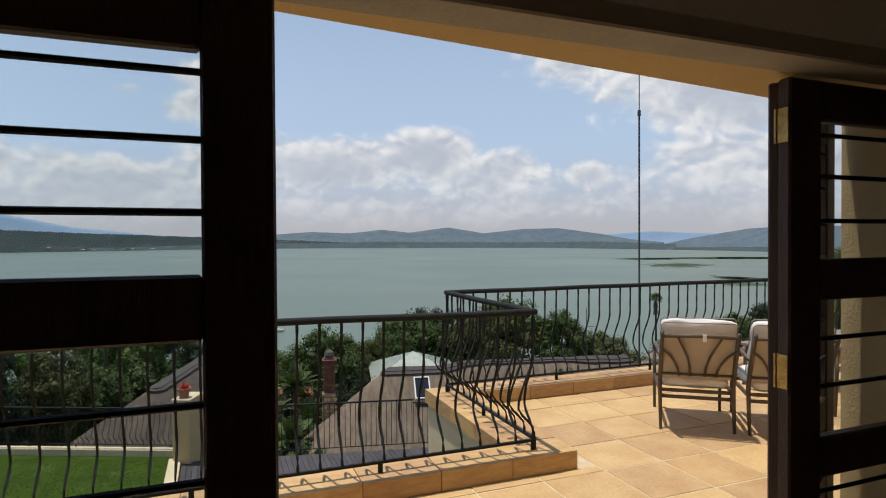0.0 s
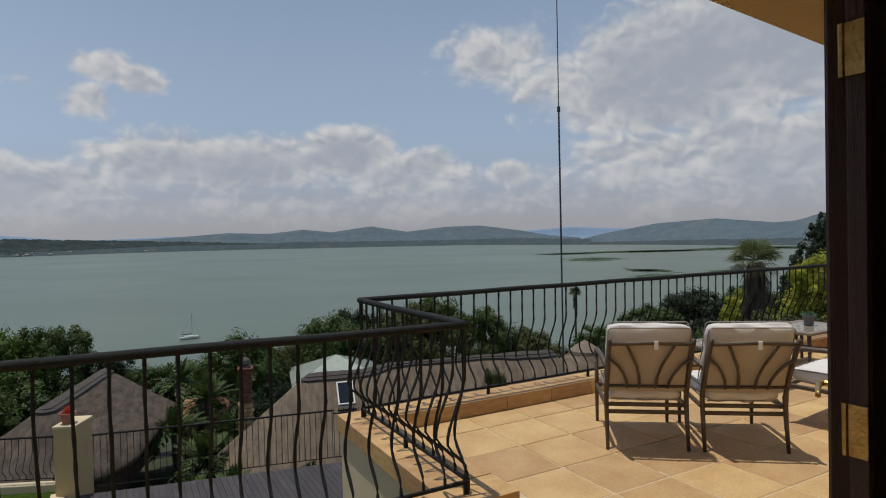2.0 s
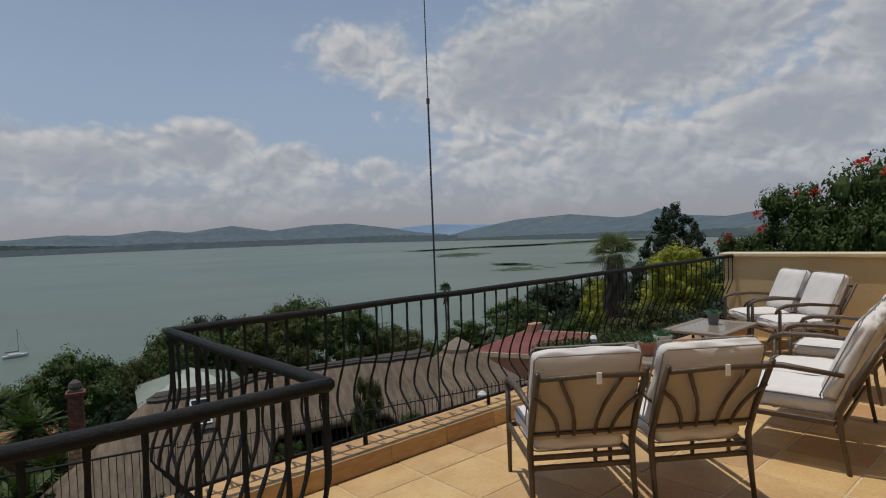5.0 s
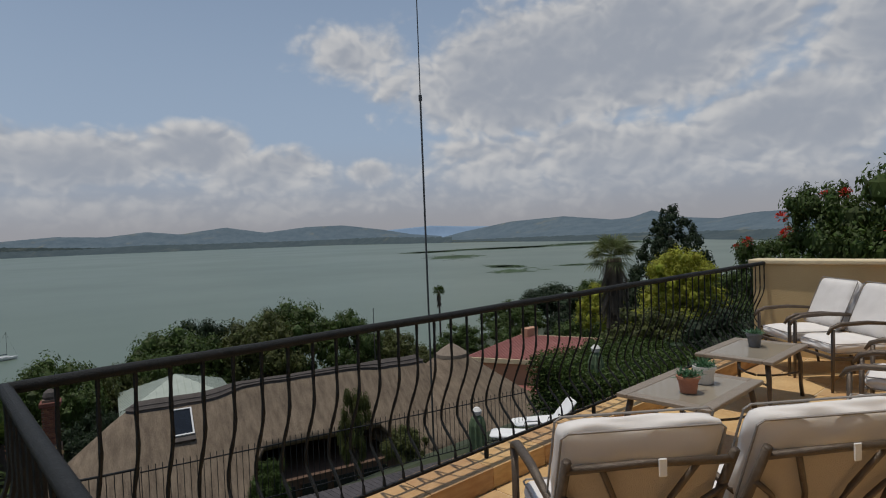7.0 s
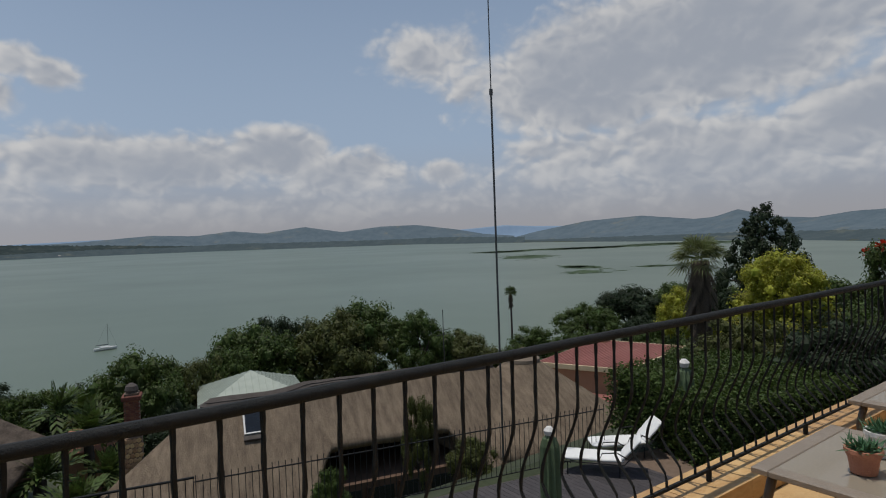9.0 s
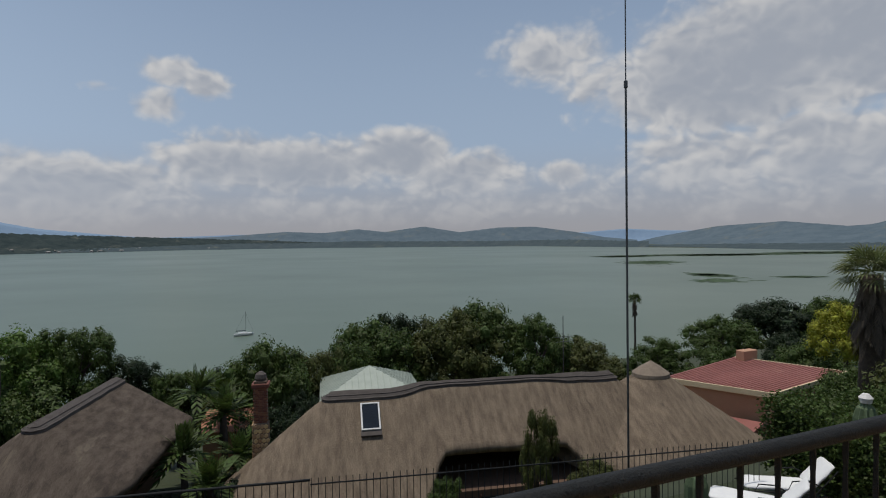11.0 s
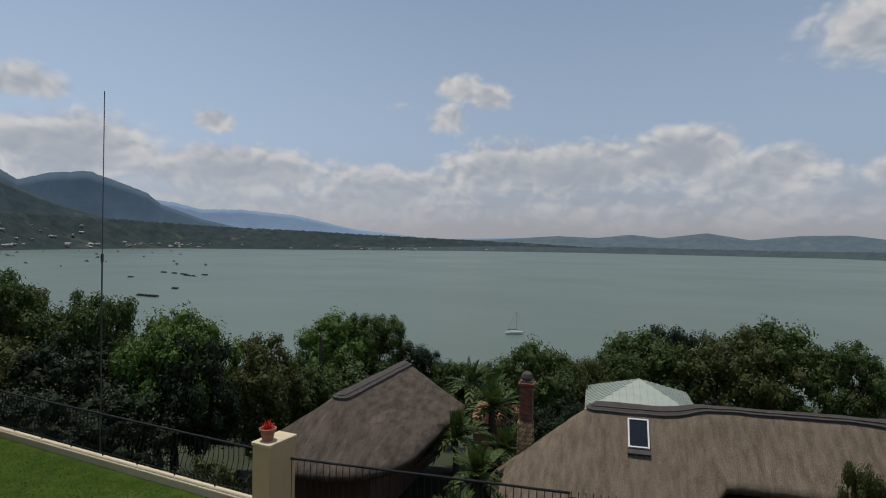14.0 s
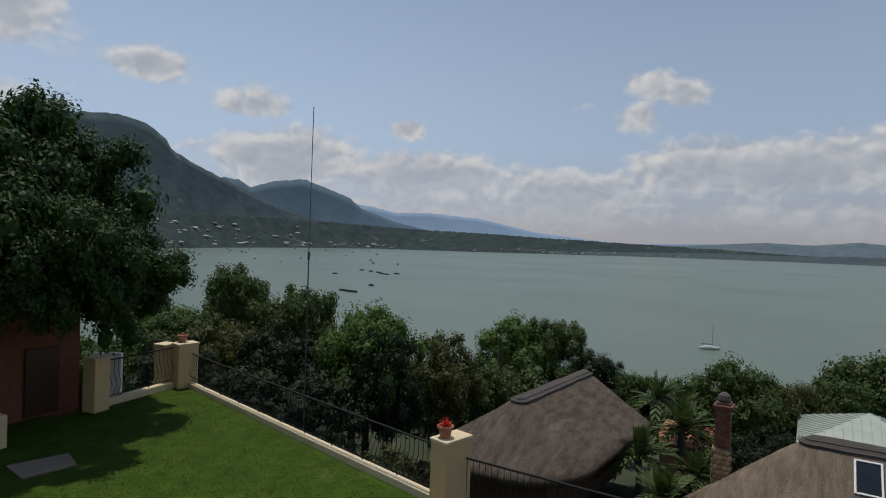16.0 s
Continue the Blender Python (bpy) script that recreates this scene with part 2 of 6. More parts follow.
M = dict(
    tile=mat("sandstone_tile", (0.60, 0.405, 0.19), (0.48, 0.29, 0.125), 3.0, 0.62, 0.12, 45, vary=0.14, spots=(0.55, 0.30, 0.11)),
    grout=mat("grout", (0.72, 0.58, 0.38), (0.60, 0.47, 0.30), 20, 0.9, 0.2, 120),
    coping=mat("coping_tile", (0.60, 0.38, 0.17), (0.46, 0.26, 0.10), 4.0, 0.6, 0.12, 50, vary=0.12),
    plaster=mat("yellow_plaster", (0.62, 0.46, 0.24), (0.55, 0.40, 0.20), 1.5, 0.85, 0.12, 90, spots=(0.50, 0.37, 0.2)),
    cream=mat("cream_plaster", (0.68, 0.56, 0.36), (0.60, 0.49, 0.31), 2.0, 0.85, 0.12, 90),
    white_paint=mat("white_plaster", (0.72, 0.70, 0.66), (0.66, 0.64, 0.60), 2.0, 0.8, 0.08, 90),
    iron=mat("black_wrought_iron", (0.009, 0.011, 0.012), (0.016, 0.017, 0.017), 25, 0.72, 0.15, 160, spec=0.3),
    white_frame=mat("white_window_frame", (0.72, 0.71, 0.69), (0.62, 0.61, 0.59), 6, 0.5, 0.05, 60),
    door_wood=mat("dark_stained_timber", (0.060, 0.022, 0.011), (0.030, 0.011, 0.007), 7, 0.42, 0.12, 60, stretch=(6, 6, 0.6)),
    brass=mat("worn_brass", (0.60, 0.42, 0.16), (0.38, 0.24, 0.08), 20, 0.35, 0.1, 90, metal=1.0),
    steel=mat("painted_track", (0.36, 0.33, 0.29), (0.30, 0.27, 0.24), 5, 0.6, 0.05, 80),
    bronze=mat("bronze_chair_frame", (0.120, 0.090, 0.064), (0.085, 0.062, 0.044), 18, 0.42, 0.1, 140, metal=0.35),
    cushion=mat("oatmeal_fabric", (0.74, 0.70, 0.66), (0.68, 0.64, 0.60), 5, 0.9, 0.06, 420, deep=0.004),
    cushion_back=mat("taupe_fabric_backing", (0.62, 0.53, 0.43), (0.55, 0.47, 0.38), 4, 0.9, 0.25, 260),
    piping=mat("cushion_piping", (0.30, 0.28, 0.26), (0.26, 0.24, 0.22), 9, 0.9, 0.1, 200),
    tag=mat("white_tie_tape", (0.85, 0.85, 0.83), (0.78, 0.78, 0.76), 9, 0.8, 0.1, 100),
    table_rim=mat("taupe_table_rim", (0.27, 0.22, 0.17), (0.22, 0.18, 0.14), 12, 0.5, 0.1, 120),
    table_top=mat("frosted_table_glass", (0.29, 0.25, 0.19), (0.25, 0.215, 0.165), 1.5, 0.14, 0.0, 90),
    terracotta=mat("terracotta", (0.46, 0.20, 0.12), (0.38, 0.16, 0.10), 12, 0.8, 0.15, 120),
    white_pot=mat("glazed_white_pot", (0.72, 0.70, 0.66), (0.62, 0.60, 0.56), 12, 0.5, 0.1, 90),
    grey_pot=mat("grey_pot", (0.16, 0.165, 0.17), (0.12, 0.125, 0.13), 12, 0.6, 0.1, 90),
    soil=mat("potting_soil", (0.05, 0.035, 0.025), None, 30, 0.95, 0.4, 120),
    succulent=mat("succulent_leaf", (0.07, 0.17, 0.07), (0.04, 0.11, 0.05), 20, 0.55, 0.1, 80, vary=0.2, island=True, through_light=0.15),
    deck=mat("weathered_deck_board", (0.062, 0.054, 0.056), (0.040, 0.035, 0.038), 4, 0.8, 0.25, 60, vary=0.2, stretch=(0.5, 6, 6)),
    grass=mat("lawn_grass", (0.055, 0.092, 0.010), (0.030, 0.058, 0.006), 2.2, 0.9, 0.4, 55, spec=0.1, spots=(0.080, 0.105, 0.020)),
    blade=mat("grass_blade", (0.066, 0.108, 0.012), (0.030, 0.058, 0.006), 1.6, 0.8, 0.0, 14, spec=0.1, vary=0.3, island=True, through_light=0.3),
    thatch=mat("weathered_thatch", (0.262, 0.205, 0.148), (0.150, 0.115, 0.084), 0.9, 0.95, 0.75, 9, deep=0.07, spec=0.1, stretch=(4.5, 1.2, 0.8), spots=(0.118, 0.092, 0.070)),
    thatch_old=mat("old_dark_thatch", (0.150, 0.120, 0.095), (0.070, 0.055, 0.045), 0.9, 0.95, 0.75, 9, deep=0.07, spec=0.1, stretch=(1.4, 4.0, 0.8), spots=(0.185, 0.150, 0.115)),
    thatch_cap=mat("thatch_ridge_cap", (0.10, 0.085, 0.075), (0.075, 0.062, 0.055), 3, 0.9, 0.25, 40),
    dark_wall=mat("brown_house_wall", (0.12, 0.07, 0.045), (0.085, 0.05, 0.032), 2, 0.9, 0.15, 50),
    brick=mat("red_brick", (0.24, 0.095, 0.055), (0.16, 0.065, 0.04), 6, 0.85, 0.25, 60, vary=0.3),
    stone=mat("pale_rubble_stone", (0.55, 0.38, 0.20), (0.40, 0.25, 0.12), 6, 0.85, 0.3, 50, vary=0.3),
    mortar=mat("mortar", (0.20, 0.14, 0.10), None, 10, 0.95, 0.3, 60),
    green_roof=mat("pale_green_sheet_roof", (0.36, 0.40, 0.34), (0.29, 0.33, 0.28), 1.5, 0.5, 0.05, 30),
    red_roof=mat("red_sheet_roof", (0.30, 0.115, 0.095), (0.24, 0.09, 0.075), 1.0, 0.6, 0.05, 20, spots=(0.33, 0.15, 0.12)),
    pink_wall=mat("terracotta_painted_wall", (0.48, 0.27, 0.17), (0.42, 0.23, 0.14), 1.0, 0.85, 0.1, 30),
    bark=mat("bark", (0.085, 0.065, 0.05), (0.05, 0.038, 0.03), 6, 0.95, 0.5, 40),
    palm_skirt=mat("dry_palm_skirt", (0.13, 0.10, 0.07), (0.075, 0.058, 0.04), 4, 0.95, 0.5, 40, stretch=(4, 4, 0.7)),
    boat=mat("white_boat_hull", (0.75, 0.75, 0.74), None, 2, 0.4, 0.0, 20),
    navy=mat("dark_boat_cover", (0.04, 0.05, 0.08), None, 2, 0.7, 0.0, 20),
    alu=mat("mast_metal", (0.10, 0.10, 0.10), (0.07, 0.07, 0.07), 8, 0.5, 0.0, 60, metal=0.3),
    red_flower=mat("scarlet_petal", (0.62, 0.05, 0.025), (0.48, 0.035, 0.02), 8, 0.6, 0.0, 40, through_light=0.3),
    pale_skin=mat("cactus_skin", (0.12, 0.17, 0.085), (0.09, 0.13, 0.065), 8, 0.7, 0.15, 60),
    lounger=mat("white_lounger_cushion", (0.78, 0.78, 0.76), (0.70, 0.70, 0.69), 4, 0.8, 0.1, 90),
    paving=mat("garden_paving", (0.24, 0.19, 0.14), (0.18, 0.14, 0.105), 3, 0.9, 0.25, 40),
    earth=mat("garden_earth", (0.040, 0.050, 0.019), (0.024, 0.033, 0.013), 0.35, 0.95, 0.5, 6, spots=(0.055, 0.042, 0.026)),
    # hill and mountain colours have distance haze painted in, paler and bluer farther out
    far_hill=mat("distant_hill_haze_tint", (0.122, 0.156, 0.178), (0.090, 0.122, 0.145), 0.016, 0.95, 0.0, 0.08, spots=(0.165, 0.172, 0.150), spec=0.0),
    # shore bush is lightened and blued: haze mixed into the colour
    shore_bush=mat("shore_bush_haze_tint", (0.078, 0.100, 0.106), (0.058, 0.078, 0.086), 0.02, 0.95, 0.0, 0.3, spots=(0.125, 0.135, 0.115), spec=0.0),
    # these three ranges also carry haze in their base colour
    haze_blue_hill=mat("blue_hill_haze_tint", (0.22, 0.30, 0.40), (0.19, 0.27, 0.37), 0.004, 0.95, 0.0, 0.03, spec=0.0),
    near_mountain=mat("bush_mountain_haze_tint", (0.066, 0.090, 0.098), (0.044, 0.064, 0.072), 0.012, 0.95, 0.0, 0.09, spots=(0.15, 0.148, 0.135), spec=0.0, stretch=(1, 1, 2.2)),
    second_mountain=mat("bush_mountain_deep_haze_tint", (0.095, 0.135, 0.175), (0.078, 0.115, 0.155), 0.010, 0.95, 0.0, 0.07, spec=0.0),
    # left shore bush: muted, slightly blued base colour stands in for haze
    far_bush=mat("far_shore_bush_haze_tint", (0.052, 0.066, 0.064), (0.030, 0.043, 0.045), 0.02, 0.95, 0.0, 0.3, spots=(0.100, 0.106, 0.092), spec=0.0),
    far_house=mat("far_white_house", (0.40, 0.38, 0.35), (0.26, 0.22, 0.20), 0.4, 0.8, 0.0, 2, vary=0.25),
    weed=mat("water_hyacinth", (0.055, 0.090, 0.034), (0.036, 0.064, 0.025), 0.05, 0.9, 0.2, 1.0),
)
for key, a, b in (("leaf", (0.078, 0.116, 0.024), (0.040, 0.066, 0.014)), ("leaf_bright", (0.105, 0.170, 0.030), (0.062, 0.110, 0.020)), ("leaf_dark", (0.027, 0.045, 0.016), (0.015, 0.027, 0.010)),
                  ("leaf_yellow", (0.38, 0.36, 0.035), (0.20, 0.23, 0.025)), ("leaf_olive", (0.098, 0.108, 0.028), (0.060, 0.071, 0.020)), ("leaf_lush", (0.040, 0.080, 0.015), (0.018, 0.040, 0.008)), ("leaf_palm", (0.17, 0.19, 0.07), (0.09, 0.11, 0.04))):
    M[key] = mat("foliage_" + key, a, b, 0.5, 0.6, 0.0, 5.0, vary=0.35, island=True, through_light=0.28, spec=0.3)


def glass(name, tint=(0.95, 0.97, 0.97), rough=0.0):
    m = bpy.data.materials.new(name)
    m.use_nodes = True
    q = Graph(m.node_tree)
    t, s, x = q.node("ShaderNodeBsdfTransparent"), q.node("ShaderNodeBsdfGlossy"), q.node("ShaderNodeMixShader")
    t.inputs[0].default_value = (*tint, 1)
    s.inputs["Roughness"].default_value = rough
    x.inputs[0].default_value = 0.05
    q.put(x.inputs[1], t.outputs[0]), q.put(x.inputs[2], s.outputs[0])
    q.put(m.node_tree.nodes["Material Output"].inputs[0], x.outputs[0])
    return m


M["glass"] = glass("door_glass")
M["skylight"] = mat("dark_skylight_glass", (0.012, 0.016, 0.022), None, 2, 0.08, 0.0, 10)


def water_mat():
    m = mat("lake_water", (0.108, 0.142, 0.104), (0.096, 0.130, 0.098), 0.0015, 0.36, 0.0, 0.004)
    bsdf = m.node_tree.nodes["Principled BSDF"]
    bsdf.inputs["IOR"].default_value = 1.33
    return m


M["water"] = water_mat()


# ---- building blocks ----
def mesh_of(name, bm, material, smooth=False):
    me = bpy.data.meshes.new(name)
    bm.to_mesh(me)
    bm.free()
    if material is not None:
        me.materials.append(material)
    if smooth:
        for p in me.polygons:
            p.use_smooth = True
    return me


def part(name, bm, material, parent=None, label="", smooth=False):
    ob = new(name, bm if isinstance(bm, bpy.types.Mesh) else mesh_of(name, bm, material, smooth))
    if parent is not None:
        ob.parent = parent
    return tagged(ob, label)


def thing(name, loc, rz, label, category, group="", kind=""):
    ob = new(name)
    ob.empty_display_size = 0.1
    ob.matrix_world = pose(*loc, 0, 0, rz)
    return tagged(ob, label, category, group, kind)


def box(x0, x1, y0, y1, z0, z1, bevel=0.0, bm=None, seg=1):
    b2 = bmesh.new()
    bmesh.ops.create_cube(b2, size=1, matrix=Matrix.LocRotScale(((x0 + x1) / 2, (y0 + y1) / 2, (z0 + z1) / 2), None, (x1 - x0, y1 - y0, z1 - z0)))
    if bevel:
        bmesh.ops.bevel(b2, geom=b2.edges[:], offset=bevel, segments=seg, affect="EDGES", profile=0.6)
    if bm is None:
        return b2
    join(bm, b2)
    return bm


def join(bm, other, m=None):
    if m is not None:
        bmesh.ops.transform(other, matrix=m, verts=other.verts)
    me = bpy.data.meshes.new("tmp")
    other.to_mesh(me)
    other.free()
    bm.from_mesh(me)
    bpy.data.meshes.remove(me)


def tube(pts, r, sides=6, bm=None, caps=True):
    """A tube of radius r (or a radius a point) along the points."""
    bm = bm or bmesh.new()
    pts = [Vector(p) for p in pts]
    rs = r if isinstance(r, (list, tuple)) else [r] * len(pts)
    rings = []
    for i, p in enumerate(pts):
        d = (pts[min(i + 1, len(pts) - 1)] - pts[max(i - 1, 0)]).normalized()
        ref = Vector((0, 0, 1)) if abs(d.z) < 0.9 else Vector((1, 0, 0))
        a = d.cross(ref).normalized()
        b = d.cross(a)
        rings.append([bm.verts.new(p + rs[i] * (math.cos(k * math.tau / sides + 0.4) * a + math.sin(k * math.tau / sides + 0.4) * b)) for k in range(sides)])
    for r0, r1 in zip(rings, rings[1:]):
        for k in range(sides):
            bm.faces.new((r0[k], r0[(k + 1) % sides], r1[(k + 1) % sides], r1[k]))
    if caps:
        bm.faces.new(rings[0][::-1])
        bm.faces.new(rings[-1])
    bmesh.ops.recalc_face_normals(bm, faces=bm.faces)
    return bm


def lathe(profile, sides=14, bm=None):
    """A turned body from (radius, z) pairs."""
    bm = bm or bmesh.new()
    rings = [[bm.verts.new((max(r, 0.0005) * math.cos(k * math.tau / sides), max(r, 0.0005) * math.sin(k * math.tau / sides), z)) for k in range(sides)] for r, z in profile]
    for r0, r1 in zip(rings, rings[1:]):
        for k in range(sides):
            bm.faces.new((r0[k], r0[(k + 1) % sides], r1[(k + 1) % sides], r1[k]))
    bm.faces.new(rings[0][::-1])
    bm.faces.new(rings[-1])
    return bm


def pillow(w, d, h, puff=0.3, n=9, seed=0):
    """A cushion: w by d by h about the origin's base centre, rounded, with soft wrinkles."""
    bm = bmesh.new()
    bmesh.ops.create_cube(bm, size=1)
    bmesh.ops.subdivide_edges(bm, edges=bm.edges[:], cuts=n, use_grid_fill=True)
    for v in bm.verts:
        x, y, z = v.co * 2
        ex, ey = 1 - abs(x) ** 6, 1 - abs(y) ** 6
        k = 1 - puff * (1 - min(1.0, (max(ex, 0) * max(ey, 0)) ** 0.4))
        rim = 1 - 0.075 * abs(z) ** 2.5 - 0.05 * (abs(x) * abs(y)) ** 8
        wr = 0.014 * noise.noise(Vector((x * 2.2 + seed, y * 2.2, z * 1.1))) + 0.005 * noise.noise(Vector((x * 7 + seed, y * 3, z * 2)))
        v.co = Vector((x * w / 2 * rim + wr, y * d / 2 * rim + wr, h / 2 + z * h / 2 * k + wr * 0.6))
    return bm


def rot_about(bm, m):
    bmesh.ops.transform(bm, matrix=m, verts=bm.verts)
    return bm


def prism(pts, z0, z1, bm=None):
    b2 = bmesh.new()
    lo, hi = [b2.verts.new((x, y, z0)) for x, y in pts], [b2.verts.new((x, y, z1)) for x, y in pts]
    b2.faces.new(lo), b2.faces.new(hi)
    for i in range(len(pts)):
        j = (i + 1) % len(pts)
        b2.faces.new((lo[i], lo[j], hi[j], hi[i]))
    bmesh.ops.recalc_face_normals(b2, faces=b2.faces)
    if bm is None:
        return b2
    join(bm, b2)
    return bm

# ---- the terrace and the room behind it ----
KERB = 0.13


def structure(name, bm, material, label="", category=""):
    return tagged(part(name, bm, material), label, category, kind="structure")


bed = box(-3, 9.8, -5, 3.05, -0.3, -0.004)
box(2.79, 9.8, 3.05, 4.70, -0.3, -0.006, bm=bed)
floor = structure("floor", bed, M["grout"], "pale grouted bed of the sandstone-tiled terrace floor", "floor")
lower = box(-3, 2.40, -5, 3.30, -3.75, -0.302)
box(2.40, 10.0, -5, 4.98, -3.75, -0.302, bm=lower)
box(-3, 2.40, 3.06, 3.30, -0.302, 0.10, bm=lower)
box(2.40, 2.78, 3.06, 4.98, -0.302, 0.10, bm=lower)
box(2.78, 10.0, 4.72, 4.98, -0.302, 0.10, bm=lower)
structure("wall_lower_storey", lower, M["cream"], "cream plastered lower storey carrying the terrace", "wall")
end = box(9.8, 10.02, -5, 4.98, -0.3, 1.06)
structure("wall_terrace_end", end, M["plaster"], "low yellow plastered wall closing the terrace", "wall")
structure("trim_wall_coping", box(9.76, 10.06, -5, 5.02, 1.06, 1.115, 0.012), M["cream"], "smooth plaster coping on the low terrace wall", "coping")
# facade with the wide folding-door opening, room behind
DX0, DX1, HEAD = -0.45, 3.05, 2.125
fac = prism([(-3, 0.90), (DX0, 0.90), (DX0, 1.02), (-3, 1.0)], -0.006, 3.0)
prism([(DX1, 0.90), (9.8, 0.90), (9.8, 1.42), (DX1, 1.42)], -0.006, 3.0, fac)
prism([(DX0, 0.90), (DX1, 0.90), (DX1, 1.42), (DX0, 1.02)], HEAD, 3.0, fac)
structure("wall_facade", fac, M["plaster"], "warm yellow plastered house wall with a wide door opening", "wall")
inner = box(-2.8, DX0, 0.884, 0.896, 0, 2.7)
box(DX1, 6.0, 0.884, 0.896, 0, 2.7, bm=inner)
box(DX0, DX1, 0.884, 0.896, HEAD + 0.02, 2.7, bm=inner)
structure("wall_inner_lining", inner, M["white_paint"], "off-white plaster lining round the door opening", "wall")
room = box(-3, -2.8, -5, 0.88, 0, 2.7)
box(6.0, 6.2, -5, 0.88, 0, 2.7, bm=room)
box(-2.8, 6.0, -5, -4.8, 0, 2.7, bm=room)
structure("wall_room", room, M["white_paint"], "off-white plastered walls of the dim room", "wall")
structure("ceiling", box(-3, 6.2, -5, 0.88, 2.7, 3.0), M["white_paint"], "plain white room ceiling", "ceiling")
structure("trim_door_track", box(DX0, DX1, 0.86, 1.0, HEAD - 0.035, HEAD + 0.028, 0.006), M["steel"], "grey sliding track under the door head", "door track")

# sliding-folding door leaves
PANES = [(0.33, 0.78), (0.915, 1.365), (1.50, 1.95)]


def door_leaf(name, x0, width, y, label, handle=False):
    leaf = thing(name, (x0, y, 0), 0, label, "door", "folding door leaves", "structure")
    t, st, top = 0.045, 0.145, HEAD - 0.045
    for a, b in ((0, st), (width - st, width)):
        part("stile", box(a, b, 0, t, 0.012, top, 0.006), M["door_wood"], leaf)
    zs = [0.012] + [z for p in PANES for z in p] + [top]
    for a, b in zip(zs[::2], zs[1::2]):
        part("rail", box(st, width - st, 0.002, t - 0.002, a, b, 0.006), M["door_wood"], leaf)
    for k, (lo, hi) in enumerate(PANES):
        pane = part("pane", box(st, width - st, 0.019, 0.025, lo, hi), M["glass"], leaf, "clear glass pane")
        pane.visible_shadow = False
        for dz in (0.127, 0.283) if k == 1 else (0.045, 0.18, 0.325):
            part("burglar_bar", tube([(st, 0.008, hi - dz), (width - st, 0.008, hi - dz)], 0.008, 6), M["iron"], leaf, "black steel bar")
    if handle:
        hd = part("handle_plate", box(width - 0.09, width - 0.055, t, t + 0.006, 0.93, 1.13, 0.003), M["brass"], leaf, "worn brass lock plate")
        part("lever", tube([(width - 0.072, t + 0.004, 1.06), (width - 0.072, t + 0.05, 1.06), (width - 0.1, t + 0.062, 1.06), (width - 0.17, t + 0.06, 1.055), (width - 0.19, t + 0.058, 1.045)], [0.011, 0.010, 0.010, 0.008, 0.009], 8), M["brass"], hd, "brass lever handle")
        part("key", box(width - 0.078, width - 0.066, t + 0.006, t + 0.045, 0.955, 0.962, 0.002), M["brass"], hd)
    return leaf


door_leaf("door_1", -0.20, 0.82, 0.93, "closed dark timber glazed door leaf with burglar bars")
r1 = door_leaf("door_2", 2.195, 0.82, 0.996, "folded dark timber glazed door leaf with burglar bars")
door_leaf("door_3", 2.225, 0.82, 1.045, "dark timber glazed door leaf folded half back with brass lever", True).rotation_euler = (0, 0, radians(25))
for z in (1.93, 1.14, 0.4):
    h = part("hinge", box(-0.004, 0.0, 0.004, 0.043, z - 0.055, z + 0.055, 0.001), M["brass"], r1, "worn brass butt hinge")
    part("knuckle", tube([(0.0, 0.048, z - 0.055), (0.0, 0.048, z + 0.055)], 0.008, 8), M["brass"], h)


# railings
def smooth(a, b, x):
    t = min(1.0, max(0.0, (x - a) / (b - a)))
    return t * t * (3 - 2 * t)


def rail_shape(u):
    """Outward belly of a baluster: straight under the handrail, fullest low down, then tucked back to the foot."""
    if u < 0.30 or u > 0.95:
        return 0.0
    if u < 0.74:
        return 0.12 * smooth(0.30, 0.74, u)
    return 0.12 * (1 - smooth(0.74, 0.93, u))


def baluster_mesh(name, height, belly, r=0.0085, n=20, sides=4):
    pts, rs = [], []
    for i in range(n + 1):
        u = i / n
        pts.append((0.0015 * math.sin(u * 17 + 1), belly * rail_shape(u), -u * height))
        rs.append(r * (1 + 0.16 * math.sin(u * 40)))
    return mesh_of(name, tube(pts, rs, sides), M["iron"])


BELLY = baluster_mesh("baluster", 0.865, 1.0)


def railing(name, p0, p1, z0, z1, label, posts=True, step=0.132, mesh=None, spikes=False, group="terrace railings", rise=0.0):
    """A railing from p0 to p1 (plan points), its rail higher by rise at p0; the belly bulges to the left of the way from p0 to p1."""
    d = Vector((p1[0] - p0[0], p1[1] - p0[1], 0))
    length = d.length
    rz = math.degrees(math.atan2(d.y, d.x))
    r = thing(name, (p0[0], p0[1], z0), rz, label, "railing", group)
    h = z1 - z0
    part("handrail", tube([(x, 0, h - 0.026 + rise * (1 - x / length) + 0.002 * math.sin(x * 5)) for x in np.linspace(0, length, 24)], 0.023 if not spikes else 0.014, 8), M["iron"], r, smooth=True)
    part("bottom_rail", box(0, length, -0.01, 0.01, 0.055, 0.075, 0.003), M["iron"], r)
    mesh = mesh or BELLY
    n = int(length / step)
    for i in range(n + 1):
        b = part("baluster", mesh, None, r)
        lift = rise * (1 - i / n)
        b.location = (0.02 + i * (length - 0.04) / n, 0, h - 0.03 + lift)
        b.scale = (1, 1, (h - 0.09 + lift) / 0.865)
    if posts:
        m = int(length / 1.25) + 1
        for i in range(m + 1):
            x = 0.02 + i * (length - 0.04) / m
            part("post", tube([(x, 0, 0.0), (x, 0, 0.075)], 0.016, 8), M["iron"], r)
    return r


railing("railing", (-2.9, 3.19), (2.535, 3.17), KERB, 1.10, "black wrought-iron terrace railing with bellied balusters", rise=0.075)
